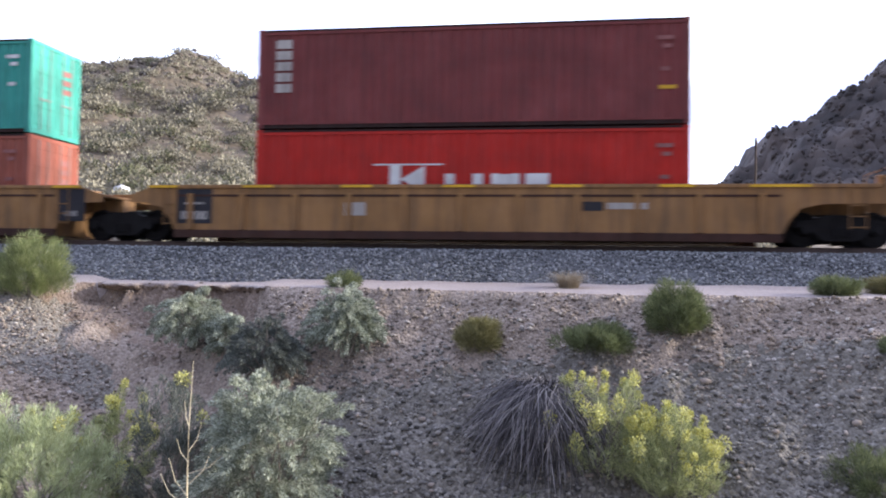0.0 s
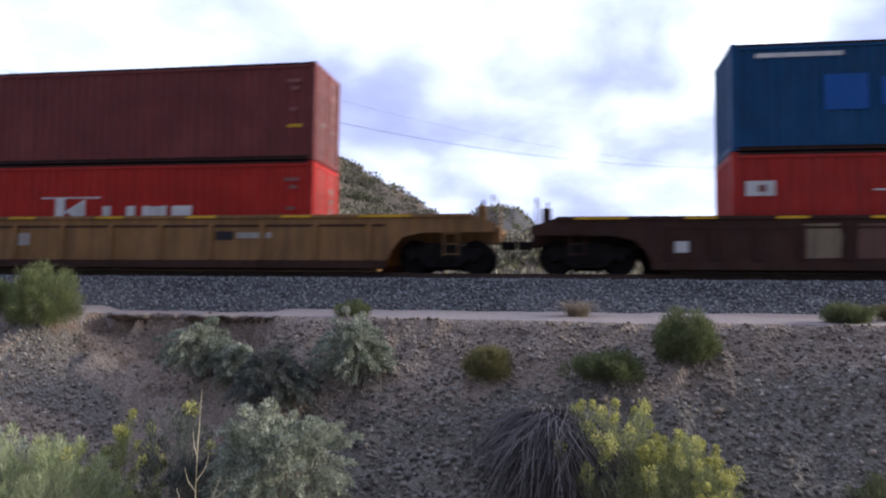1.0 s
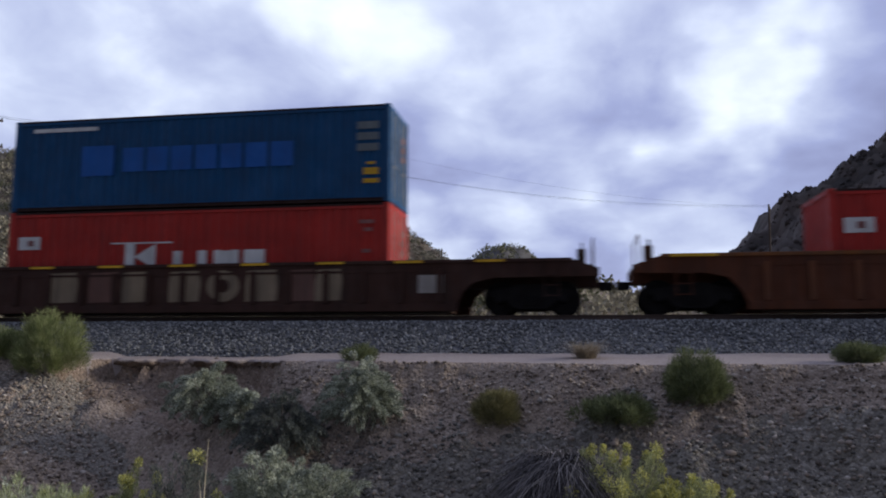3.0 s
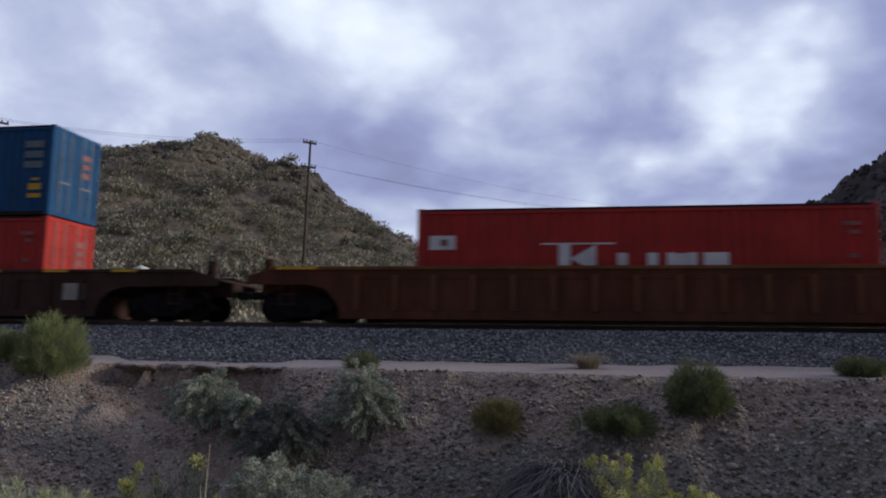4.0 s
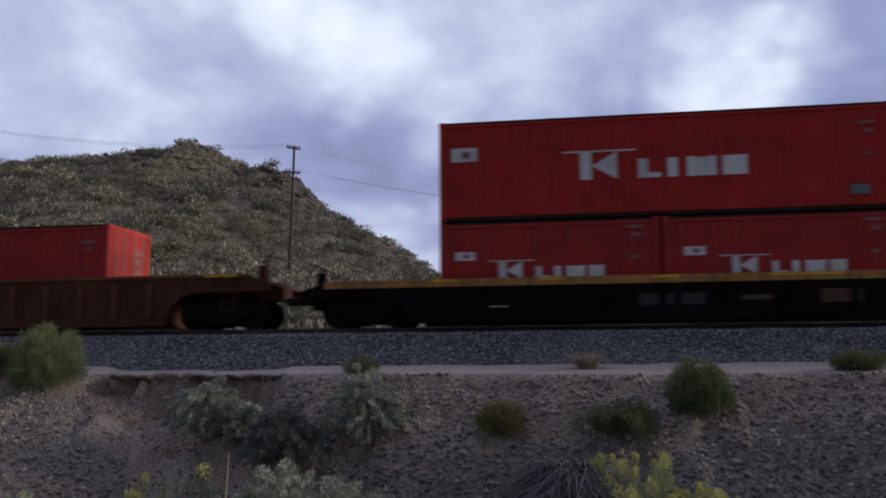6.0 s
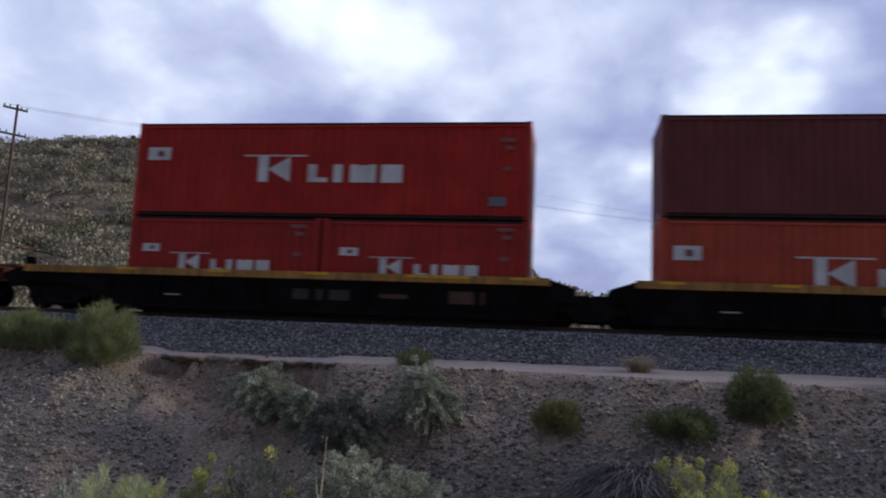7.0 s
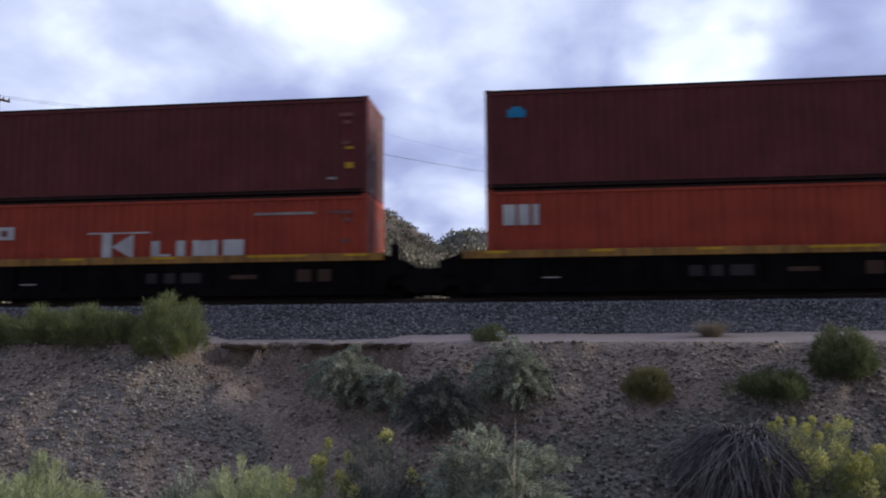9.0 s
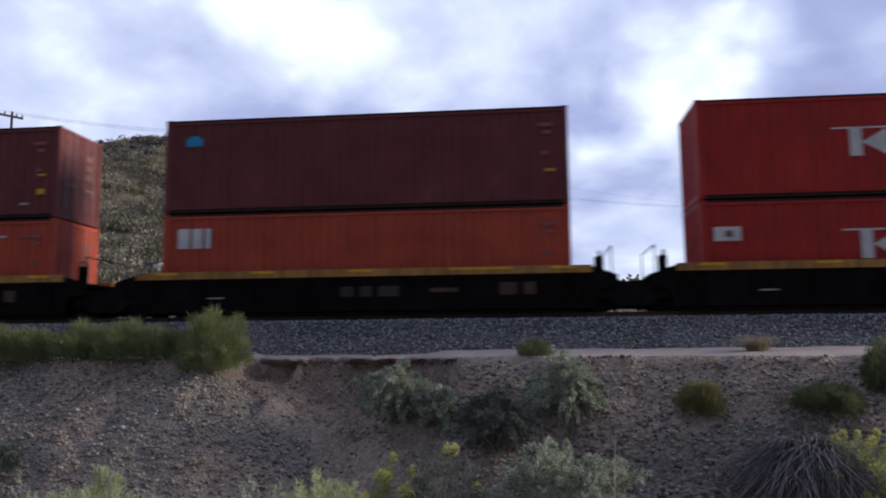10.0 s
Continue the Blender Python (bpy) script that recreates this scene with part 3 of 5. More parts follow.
def build_track():
    ys = np.array([18.75, 19.05, 19.4, 19.9, 20.3, 20.75, 21.3, 24.15, 24.7, 25.5, 26.4, 26.8])
    xs = np.concatenate([[-900, -300, -120, -70], np.arange(-45, 25.1, 0.5), [50, 120, 300, 900]])
    X, Y = np.meshgrid(xs, ys)
    Z = bed_z(Y) + 0.03 * fbm(X * 0.8, Y * 1.4, 3, 7)
    v = np.stack([X, Y, Z], -1).reshape(-1, 3)
    nx = len(xs)
    i = np.arange(nx * (len(ys) - 1)).reshape(len(ys) - 1, nx)[:, :-1].ravel()
    f = np.stack([i, i + 1, i + nx + 1, i + nx], 1)
    tagged(new("ballast", mesh_np("ballast", v, f, [M["ballast_bed"]])), "grey crushed-stone railway ballast bed", "ballast", kind="structure")
    n = 30000
    x = rng.uniform(-36, 16, n)
    y = 18.7 + 2.75 * rng.random(n) ** 0.9 + 0.12 * fbm(x * 1.3, x * 0, 3, 3)
    p = np.stack([x, y, bed_z(y)], 1)
    ob = new("ballast_stones", rocks("ballast_stones", p, rng.uniform(0.045, 0.1, n), M["ballast"], 0.8, 0.2))
    tagged(ob, "loose grey crushed stones on the ballast shoulder", "stones", kind="stuff")
    # ties
    track = thing("railway_track", (0, YC, 0), "rusty steel rails on dark wooden ties in ballast", "railway track")
    track["kind"] = "structure"
    for s in (-1, 1):
        bm = bmesh.new()
        prof = [(-0.07, -0.17), (0.07, -0.17), (0.07, -0.155), (0.012, -0.13), (0.012, -0.045), (0.036, -0.03),
                (0.036, -0.004), (0.026, 0), (-0.026, 0), (-0.036, -0.004), (-0.036, -0.03), (-0.012, -0.045), (-0.012, -0.13), (-0.07, -0.155)]
        a = [bm.verts.new((-900, s * 0.752 + px, pz)) for px, pz in prof]
        b = [bm.verts.new((900, s * 0.752 + px, pz)) for px, pz in prof]
        for k in range(len(prof)):
            bm.faces.new((a[k], a[(k + 1) % len(prof)], b[(k + 1) % len(prof)], b[k]))
        part("rail", bm, M["rail"], track)
    bm = boxes((-0.115, 0.115, -1.3, 1.3, -0.36, -0.171), bev=0.008)
    tie_me = bpy.data.meshes.new("tie")
    bm.to_mesh(tie_me)
    bm.free()
    for k in range(100):
        part("tie", tie_me, M["tie"], track, m=Matrix.Translation((-40 + 0.56 * k, 0, 0)))


build_track()

# ---------------------------------------------------------------- railway cars and containers
MOVERS = []      # (thing, x at the start)
WHEELS = []      # (wheelset, pose in its truck)


def cached(key, make, store={}):
    if key not in store:
        bm = make()
        me = bpy.data.meshes.new(key)
        bm.to_mesh(me)
        bm.free()
        store[key] = me
    return store[key]


def shared(name, key, make, material, parent, m=None, label=""):
    """A part on shared mesh data with its own material."""
    me = cached(key + "_" + material.name, make)
    return part(name, me, material, parent, label, m)


def corrugated(x0, x1, z0, z1, pitch=0.28, depth=0.045):
    """A folded sheet in x and z, folds upright, front face at y = 0."""
    bm = bmesh.new()
    n = max(2, round((x1 - x0) / pitch))
    p = (x1 - x0) / n
    pts = []
    for i in range(n):
        a = x0 + i * p
        pts += [(a, 0), (a + p * 0.27, 0), (a + p * 0.5, depth), (a + p * 0.77, depth)]
    pts.append((x1, 0))
    lo = [bm.verts.new((x, y, z0)) for x, y in pts]
    hi = [bm.verts.new((x, y, z1)) for x, y in pts]
    lo2 = [bm.verts.new((x, y + 0.004, z0)) for x, y in pts]
    hi2 = [bm.verts.new((x, y + 0.004, z1)) for x, y in pts]
    for i in range(len(pts) - 1):
        bm.faces.new((lo[i], lo[i + 1], hi[i + 1], hi[i]))
        bm.faces.new((lo2[i + 1], lo2[i], hi2[i], hi2[i + 1]))
    return bm


W = 2.44


def container(s0, z0, length, high, color, label, marks=(), group="", doors=1):
    """An ISO container: s0 its left end at the start, doors at the right end (1) or the left (-1)."""
    L, H, h = length, high, length / 2
    c = thing("shipping_container", (s0 + h, YC, z0), label, "shipping container", group)
    mt = M[color]
    tag = f"{L}_{H}"

    def frame_bm():
        bm = bmesh.new()
        for sx in (-1, 1):
            for sy in (-1, 1):
                x0, y0 = sx * (h - 0.09), sy * (W / 2 - 0.07)
                box(bm, x0 - 0.085, x0 + 0.085, y0 - 0.07, y0 + 0.07, 0.121, H - 0.121, 0.006)
        for sy in (-1, 1):
            y0 = sy * (W / 2 - 0.045)
            box(bm, -h + 0.176, h - 0.176, y0 - 0.04, y0 + 0.04, H - 0.16, H - 0.081)
            box(bm, -h + 0.176, h - 0.176, y0 - 0.04, y0 + 0.04, 0.121, 0.175)
        for sx in (-1, 1):
            x0 = sx * (h - 0.06)
            box(bm, x0 - 0.05, x0 + 0.05, -W / 2 + 0.141, W / 2 - 0.141, H - 0.13, H - 0.012)
            box(bm, x0 - 0.05, x0 + 0.05, -W / 2 + 0.141, W / 2 - 0.141, 0.02, 0.17)
        return bm
    shared("frame", "cframe" + tag, frame_bm, mt, c)
    # near-black rails paint in the shade of the recess between stacked boxes
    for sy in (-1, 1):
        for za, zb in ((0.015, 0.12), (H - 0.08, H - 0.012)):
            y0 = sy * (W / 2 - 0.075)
            part("side_rail", cached(f"srail{tag}{za:.2f}{sy}", lambda: boxes((-h + 0.18, h - 0.18, y0 - 0.05, y0 + 0.05, za, zb))), M["rail_shade"], c)
    cast = lambda: boxes((-0.089, 0.089, -0.081, 0.081, -0.059, 0.059), bev=0.01)
    for sx in (-1, 1):
        for sy in (-1, 1):
            for z in (0.06, H - 0.06):
                shared("corner_casting", "casting", cast, mt, c, Matrix.Translation((sx * (h - 0.087), sy * (W / 2 - 0.08), z)))
    side = lambda: corrugated(-h + 0.176, h - 0.176, 0.165, H - 0.1)
    shared("side_panel", "side" + tag, side, mt, c, Matrix.Translation((0, -W / 2 + 0.02, 0)))
    shared("side_panel", "side" + tag, side, mt, c, Matrix.Translation((0, W / 2 - 0.02, 0)) @ Matrix.Rotation(math.pi, 4, "Z"))
    roof = lambda: corrugated(-h + 0.11, h - 0.11, -W / 2 + 0.09, W / 2 - 0.09, 0.42, 0.02)
    shared("roof", "roof" + tag, roof, mt, c, Matrix.Translation((0, 0, H - 0.03)) @ Matrix.Rotation(-math.pi / 2, 4, "X"))
    shared("floor", "cfloor" + tag, lambda: boxes((-h + 0.12, h - 0.12, -W / 2 + 0.09, W / 2 - 0.09, 0.08, 0.14)), mt, c)
    endw = lambda: corrugated(-W / 2 + 0.14, W / 2 - 0.14, 0.165, H - 0.13, 0.25, 0.045)
    shared("end_wall", "end" + tag, endw, mt, c, Matrix.Translation((-doors * (h - 0.03), 0, 0)) @ Matrix.Rotation(doors * -math.pi / 2, 4, "Z"))
    # doors
    for sy in (-1, 1):
        def door_bm():
            bm = bmesh.new()
            box(bm, -0.02, 0.02, -0.535, 0.535, 0.175, H - 0.135, 0.006)
            for k in range(5):
                zz = 0.32 + k * (H - 0.75) / 4
                box(bm, 0.0205, 0.034, -0.45, 0.45, zz, zz + (H - 0.9) / 5.4, 0.006)
            return bm
        d = shared("door", "door" + tag, door_bm, mt, c, Matrix.Translation((doors * (h - 0.06), sy * 0.54, 0)) @ Matrix.Rotation(0 if doors > 0 else math.pi, 4, "Z"))
        for k in (-0.22, 0.22):
            rod = lambda: tube(bmesh.new(), [(0, 0, 0.15), (0, 0, H - 0.12)], 0.017, 6)
            shared("lock_rod", "rod" + tag, rod, M["rod"], d, Matrix.Translation((0.055, k, 0)))
        shared("door_handle", "handle", lambda: boxes((0.05, 0.075, -0.3, 0.3, 1.1, 1.14), bev=0.005), M["rod"], d)
        if sy > 0:
            for k in range(3):
                shared("marking", f"dmark{k}", lambda: boxes((0.0345, 0.037, -0.25, 0.2, 1.5 + 0.3 * k, 1.68 + 0.3 * k)), M["mark_grey"], d)
    if z0 > 2:
        for sx in (-1, 1):
            for sy in (-1, 1):
                shared("twist_lock", "twist_lock", lambda: boxes((-0.05, 0.05, -0.05, 0.05, -GAP, 0.0)), M["steel"], c, Matrix.Translation((sx * (h - 0.087), sy * (W / 2 - 0.08), 0)))
    for nm, mat, x0, x1, za, zb in marks:
        if nm == "wedge":
            bm = extrude_xz(bmesh.new(), [(x0 - h, (za + zb) / 2), (x1 - h, za), (x1 - h, zb)], -W / 2 + 0.008, -W / 2 + 0.014)
        else:
            bm = boxes((x0 - h, x1 - h, -W / 2 + 0.008, -W / 2 + 0.014, za, zb))
        part("marking" if nm == "wedge" else nm, bm, M[mat], c)
    MOVERS.append((c, s0 + h))
    return c


def logo40(x=0.0, z=0.0, k=1.0, w=1.0):
    """The line's white mark as plain bars and a wedge."""
    out = [("marking", "white", x + 3.5 * w, x + 5.5 * w, z + 1.84 * k, z + 1.885 * k),
           ("marking", "white", x + 3.98 * w, x + 4.3 * w, z + 1.06 * k, z + 1.837 * k),
           ("wedge", "white", x + 4.303 * w, x + 4.98 * w, z + 1.06 * k, z + 1.837 * k)]
    for a, b, top in ((5.56, 5.82, 1.6), (5.822, 6.16, 1.2), (6.34, 6.62, 1.6), (6.86, 7.1, 1.6), (7.102, 7.4, 1.58), (7.402, 7.64, 1.6), (7.8, 8.08, 1.6), (8.082, 8.44, 1.6)):
        out.append(("marking", "white", x + a * w, x + b * w, z + (1.06 if top > 1.3 else top - 0.14) * k, z + top * k))
    return out


def codes(L, color="mark_grey"):
    """Lines of small writing near the right end, as bars."""
    out = []
    for i, (z, a, b) in enumerate(((2.35, 0.9, 0.45), (2.12, 0.75, 0.5), (1.5, 0.8, 0.55))):
        out.append(("marking", color, L - a, L - b, z - 0.06, z + 0.05))
    return out


def plate(x0, x1, z0, z1):
    """A white plate with a small dark square in it."""
    a, b = x0 + (x1 - x0) * 0.42, x0 + (x1 - x0) * 0.7
    za, zb = z0 + (z1 - z0) * 0.28, z0 + (z1 - z0) * 0.72
    return [("plate", "white", x0, a - 0.002, z0, z1), ("plate", "white", b + 0.002, x1, z0, z1), ("plate", "white", a, b, z0, za - 0.002),
            ("plate", "white", a, b, zb + 0.002, z1), ("plate_mark", "mark_grey", a, b, za, zb)]


PLATE = plate(0.36, 1.1, 1.72, 2.12)
HC, ST = 2.896, 2.591
F40, F20 = 12.19, 6.06
GAP = 0.03
container(-29.7, 0.35, F40, HC, "rust_red", "rust-red corrugated steel container in the well of a tan railcar", codes(F40))
container(-29.7, 0.35 + HC + GAP, F40, HC, "teal", "teal corrugated steel container stacked on a red one", [("marking", "white", 0.5, 2.6, 2.2, 2.4)] + codes(F40, "white"))
container(-10.25, 0.35, F40, HC, "red", "bright red corrugated container with white blocks, in a tan railcar", logo40() + codes(F40))
container(-10.25, 0.35 + HC + GAP, F40, HC, "maroon", "maroon corrugated steel container stacked on a bright red one",
          [("marking", "stencil", 0.55, 1.02, 1.05 + 0.32 * i, 1.3 + 0.32 * i) for i in range(5)] + codes(F40) + [("marking", "mark_yellow", 11.35, 11.8, 0.95, 1.05)])
container(13.5, 0.35, F40, HC, "deep_red", "red corrugated container with white blocks, in a brown graffitied railcar", PLATE + logo40() + codes(F40))
container(13.5, 0.35 + HC + GAP, F40, HC, "blue", "dark blue corrugated container with faint lighter blue blocks",
          [("marking", "white", 0.65, 2.85, 2.5, 2.62), ("marking", "mark_blue", 2.35, 3.45, 1.05, 2.0)]
          + [("marking", "mark_blue", 3.75 + 0.8 * i, 4.44 + 0.8 * i, 1.15, 1.9) for i in range(7)]
          + [("marking", "mark_steel", 11.2, 11.85, 1.5 + 0.33 * i, 1.72 + 0.33 * i) for i in range(3)]
          + [("marking", "mark_yellow", 11.4, 11.85, 0.8, 1.0), ("marking", "mark_yellow", 11.4, 11.85, 0.55, 0.68), ("marking", "mark_yellow", 11.5, 11.75, 1.1, 1.18)])
container(37.45, 0.35, F40, HC, "deep_red", "red corrugated container with white blocks, alone in a rust-brown railcar", PLATE + logo40() + codes(F40))
container(59.78, 0.33, F20, ST, "deep_red", "short red corrugated container with white blocks", plate(0.45, 1.00, 1.5, 1.74) + logo40(-0.90, 0.26, 0.65, 0.645) + codes(F20), "short containers end to end")
container(65.91, 0.33, F20, ST, "deep_red", "short red corrugated container with white blocks", plate(0.55, 1.10, 1.5, 1.74) + logo40(-0.80, 0.26, 0.65, 0.645) + codes(F20), "short containers end to end")
container(59.78, 0.33 + ST + GAP, F40, HC, "red", "red corrugated container with white blocks, stacked on two short ones",
          PLATE + logo40() + codes(F40) + [("marking", "mark_steel", 11.0, 11.5, 0.4, 0.66)])
container(75.55, 0.2, F40, HC, "orange_red", "faded orange-red corrugated container with white blocks", PLATE + logo40() + [("marking", "stencil", 8.75, 10.6, 2.3, 2.38), ("marking", "mark_grey", 11.0, 11.75, 2.31, 2.39)] + codes(F40))
container(75.55, 0.2 + HC + GAP, F40, HC, "dark_maroon", "dark maroon corrugated container stacked on an orange-red one",
          codes(F40) + [("marking", "mark_yellow", 11.5, 11.75, 0.72, 0.9), ("marking", "mark_yellow", 11.5, 11.75, 1.3, 1.38), ("marking", "stencil", 10.95, 11.25, 0.4, 0.47)])
container(91.2, 0.2, F40, HC, "orange_red", "faded orange-red corrugated container with three white bars",
          [("marking", "white", 0.48, 0.84, 1.84, 2.44), ("marking", "white", 0.92, 1.24, 1.84, 2.44), ("marking", "white", 1.32, 1.5, 1.84, 2.44)] + codes(F40))
container(91.2, 0.2 + HC + GAP, F40, HC, "dark_maroon", "dark maroon corrugated container with a small blue mark",
          [("marking", "mark_sky", 0.65, 1.17, 2.06, 2.3), ("marking", "mark_sky", 0.76, 1.06, 2.302, 2.38)] + codes(F40) + [("marking", "mark_yellow", 11.5, 11.8, 0.95, 1.03)])
container(107.0, 0.2, F40, HC, "deep_red", "red corrugated container with white blocks, in a dark railcar", PLATE + logo40(0.3, 0.1) + codes(F40))
container(107.0, 0.2 + HC + GAP, F40, HC, "deep_red", "red corrugated container with white blocks, stacked on its like", logo40(0.2, 0.05) + codes(F40))


def wheelset_bm():
    bm = bmesh.new()
    r = 0.46
    tube(bm, [(0, -1.0, 0), (0, 1.0, 0)], 0.085, 10)
    for s in (-1, 1):
        prof = [(0.62, 0.1), (0.66, 0.16), (0.672, r - 0.09), (0.665, r - 0.06), (0.662, r + 0.028), (0.69, r + 0.028),
                (0.712, r), (0.81, r - 0.006), (0.812, r - 0.07), (0.77, r - 0.09), (0.75, 0.17), (0.8, 0.12)]
        n = 28
        rings = [[bm.verts.new((rr * math.cos(a), s * y, rr * math.sin(a))) for y, rr in prof] for a in (2 * math.pi * k / n for k in range(n))]
        for a, b in zip(rings, rings[1:] + rings[:1]):
            for k in range(len(prof) - 1):
                bm.faces.new((a[k], a[k + 1], b[k + 1], b[k]))
    bmesh.ops.recalc_face_normals(bm, faces=bm.faces[:])
    return bm


def truck(car, x):
    """A two-axle truck under a car: x in the car's space."""
    t = part("truck", cached("bolster", lambda: boxes((-0.22, 0.22, -0.95, 0.95, 0.36, 0.66), (-0.3, 0.3, -0.3, 0.3, 0.66, 0.82), bev=0.03)), M["steel"], car, m=Matrix.Translation((x, 0, 0)))
    def frame_bm():
        bm = bmesh.new()
        poly = [(-1.16, 0.52), (-1.16, 0.66), (-0.7, 0.72), (-0.4, 0.84), (0.4, 0.84), (0.7, 0.72), (1.16, 0.66), (1.16, 0.52),
                (0.98, 0.5), (0.8, 0.46), (0.5, 0.2), (0.3, 0.16), (-0.3, 0.16), (-0.5, 0.2), (-0.8, 0.46), (-0.98, 0.5)]
        extrude_xz(bm, poly, -0.07, 0.07)
        for sx in (-0.88, 0.88):
            tube(bm, [(sx, -0.16, 0.46), (sx, 0.16, 0.46)], 0.13, 10)
        for k in range(3):
            tube(bm, [(-0.16 + 0.16 * k, -0.09, 0.26), (-0.16 + 0.16 * k, -0.09, 0.5)], 0.06, 8)
        return bm
    for s in (-1, 1):
        shared("side_frame", "side_frame", frame_bm, M["steel"], t, Matrix.Translation((0, s * 1.02, 0)))
    for sx in (-0.36, 0.36):
        shared("brake_beam", "brake_beam", lambda: boxes((-0.06, 0.06, -0.9, 0.9, 0.1, 0.5), bev=0.02), M["steel"], t, Matrix.Translation((sx, 0, 0)))
    for sx in (-0.88, 0.88):
        w = shared("wheelset", "wheelset", wheelset_bm, M["steel"], t, Matrix.Translation((sx, 0, 0.46)))
        WHEELS.append((w, sx))
    return t


def well_car(s0, s1, label, paint_name, chord, z_top, well, trucks, ribs, arches, stripes=(), marks=(), brake=1, group=""):
    """One well-car unit between s0 and s1 (x at the start); well: the part with the deep side plate."""
    mid = (s0 + s1) / 2
    car = thing("well_car", (mid, YC, 0), label, "railway car", group)
    a, b = well[0] - mid, well[1] - mid
    e0, e1 = s0 - mid + 0.45, s1 - mid - 0.45
    mt = M[paint_name]
    low = 0.3
    for s in (-1, 1):
        y = s * 1.44
        bm = bmesh.new()
        t0, t1 = arches[0] - mid, arches[1] - mid
        poly = [(e0, z_top - 0.28), (e0 + 0.7, z_top - 0.04), (e1 - 0.7, z_top - 0.04), (e1, z_top - 0.28), (e1, z_top - 0.5), (t1 + 1.0, z_top - 0.52),
                (t1 + 0.45, z_top - 0.64), (t1 + 0.15, 0.62), (t1, low), (t0, low), (t0 - 0.15, 0.62), (t0 - 0.45, z_top - 0.64), (t0 - 1.0, z_top - 0.52), (e0, z_top - 0.5)]
        extrude_xz(bm, poly, y - 0.02, y + 0.02)
        part("side_plate", bm, mt, car)
        part("top_chord", boxes((e0 + 0.7, e1 - 0.7, y - 0.075, y + 0.075, z_top - (0.22 if chord == "chord_yellow" else 0.1), z_top), bev=0.012), M[chord], car)
        part("bottom_chord", boxes((t0, t1, y - 0.07, y + 0.07, low - 0.21, low + 0.02), bev=0.012), M["brown"] if paint_name == "tan" else mt, car)
        rib = lambda: boxes((-0.075, 0.075, -0.055, 0.055, low + 0.025, z_top - 0.255), bev=0.012)
        n = ribs
        for k in range(n):
            x = t0 + 0.5 + (t1 - t0 - 1.0) * k / max(1, n - 1)
            shared("rib", f"rib{z_top}", rib, M["rib_brown"] if paint_name == "rust_brown" else mt, car, Matrix.Translation((x, y + s * 0.055, 0)))
        # on tan cars the brown paints in the shadow along this rail
        part("upper_rail", boxes((t0 + 0.05, t1 - 0.05, y + s * 0.022 - 0.016, y + s * 0.022 + 0.016, z_top - 0.34, z_top - 0.28)), M["brown"] if paint_name == "tan" else mt, car)
        if s < 0:
            for x0, x1 in stripes:
                part("stripe", boxes((x0 - mid, x1 - mid, y - 0.083, y - 0.077, z_top - 0.085, z_top - 0.015)), M["yellow_stripe"], car)
            for nm, mat, x0, x1, z0, z1 in marks:
                part(nm, boxes((x0 - mid, x1 - mid, y - 0.028, y - 0.0215, z0, z1)), M[mat], car)
    # floor of the well, under the boxes
    part("well_floor", boxes((a, b, -1.4, 1.4, 0.12, 0.195)), mt, car)
    for x in (a + 0.15, b - 0.15):
        part("bulkhead", boxes((x - 0.04, x + 0.04, -1.38, 1.38, 0.196, z_top - 0.15)), mt, car)
    for (x0, x1) in ((e0, a), (b, e1)):
        part("end_platform", boxes((x0, x1, -1.36, 1.36, z_top - 0.34, z_top - 0.26), (x0, x1, -0.35, 0.35, z_top - 0.72, z_top - 0.345), bev=0.01), mt, car)
    # cross hardware on the end platforms
    if brake:
        for sx in brake if isinstance(brake, tuple) else (brake,):
            ex = e1 if sx > 0 else e0
            bm = bmesh.new()
            for yy in (-1.25, 1.25):
                tube(bm, [(ex - sx * 0.15, yy, z_top - 0.3), (ex - sx * 0.15, yy, z_top + 0.55)], 0.02)
            tube(bm, [(ex - sx * 0.15, -1.25, z_top + 0.55), (ex - sx * 0.15, 1.25, z_top + 0.55)], 0.02)
            part("handrail", bm, mt, car)
            bm = bmesh.new()
            n = 20
            tube(bm, [(ex - sx * 0.45, -0.85 + 0.26 * math.cos(2 * math.pi * k / n), z_top + 0.2 + 0.26 * math.sin(2 * math.pi * k / n)) for k in range(n + 1)], 0.022)
            for k in range(4):
                ang = k * math.pi / 2
                tube(bm, [(ex - sx * 0.45, -0.85, z_top + 0.2), (ex - sx * 0.45, -0.85 + 0.25 * math.cos(ang), z_top + 0.2 + 0.25 * math.sin(ang))], 0.014)
            part("brake_wheel", bm, M["steel"], car)
            part("brake_stand", boxes((ex - sx * 0.45 - 0.14, ex - sx * 0.45 + 0.1, -0.95, -0.7, z_top - 0.26, z_top + 0.3), bev=0.03), mt, car)
    for sx, ex in ((-1, e0), (1, e1)):
        bm = bmesh.new()
        box(bm, min(ex, ex + sx * 0.42), max(ex, ex + sx * 0.42), -0.13, 0.13, 0.72, 0.95, 0.03)
        part("drawbar", bm, M["steel"], car)
        lad = bmesh.new()
        for xx in (0.12, 0.52):
            tube(lad, [(ex - sx * (0.95 + xx), -1.5, 0.45), (ex - sx * (0.95 + xx), -1.5, z_top - 0.06)], 0.016)
        for k in range(3):
            tube(lad, [(ex - sx * 1.07, -1.5, 0.5 + 0.28 * k), (ex - sx * 1.47, -1.5, 0.5 + 0.28 * k)], 0.014)
        part("ladder", lad, mt, car)
        part("deck_box", boxes((ex - sx * 1.9 - 0.3, ex - sx * 1.9 + 0.3, 0.2, 1.0, z_top - 0.259, z_top + 0.06), bev=0.03), mt, car)
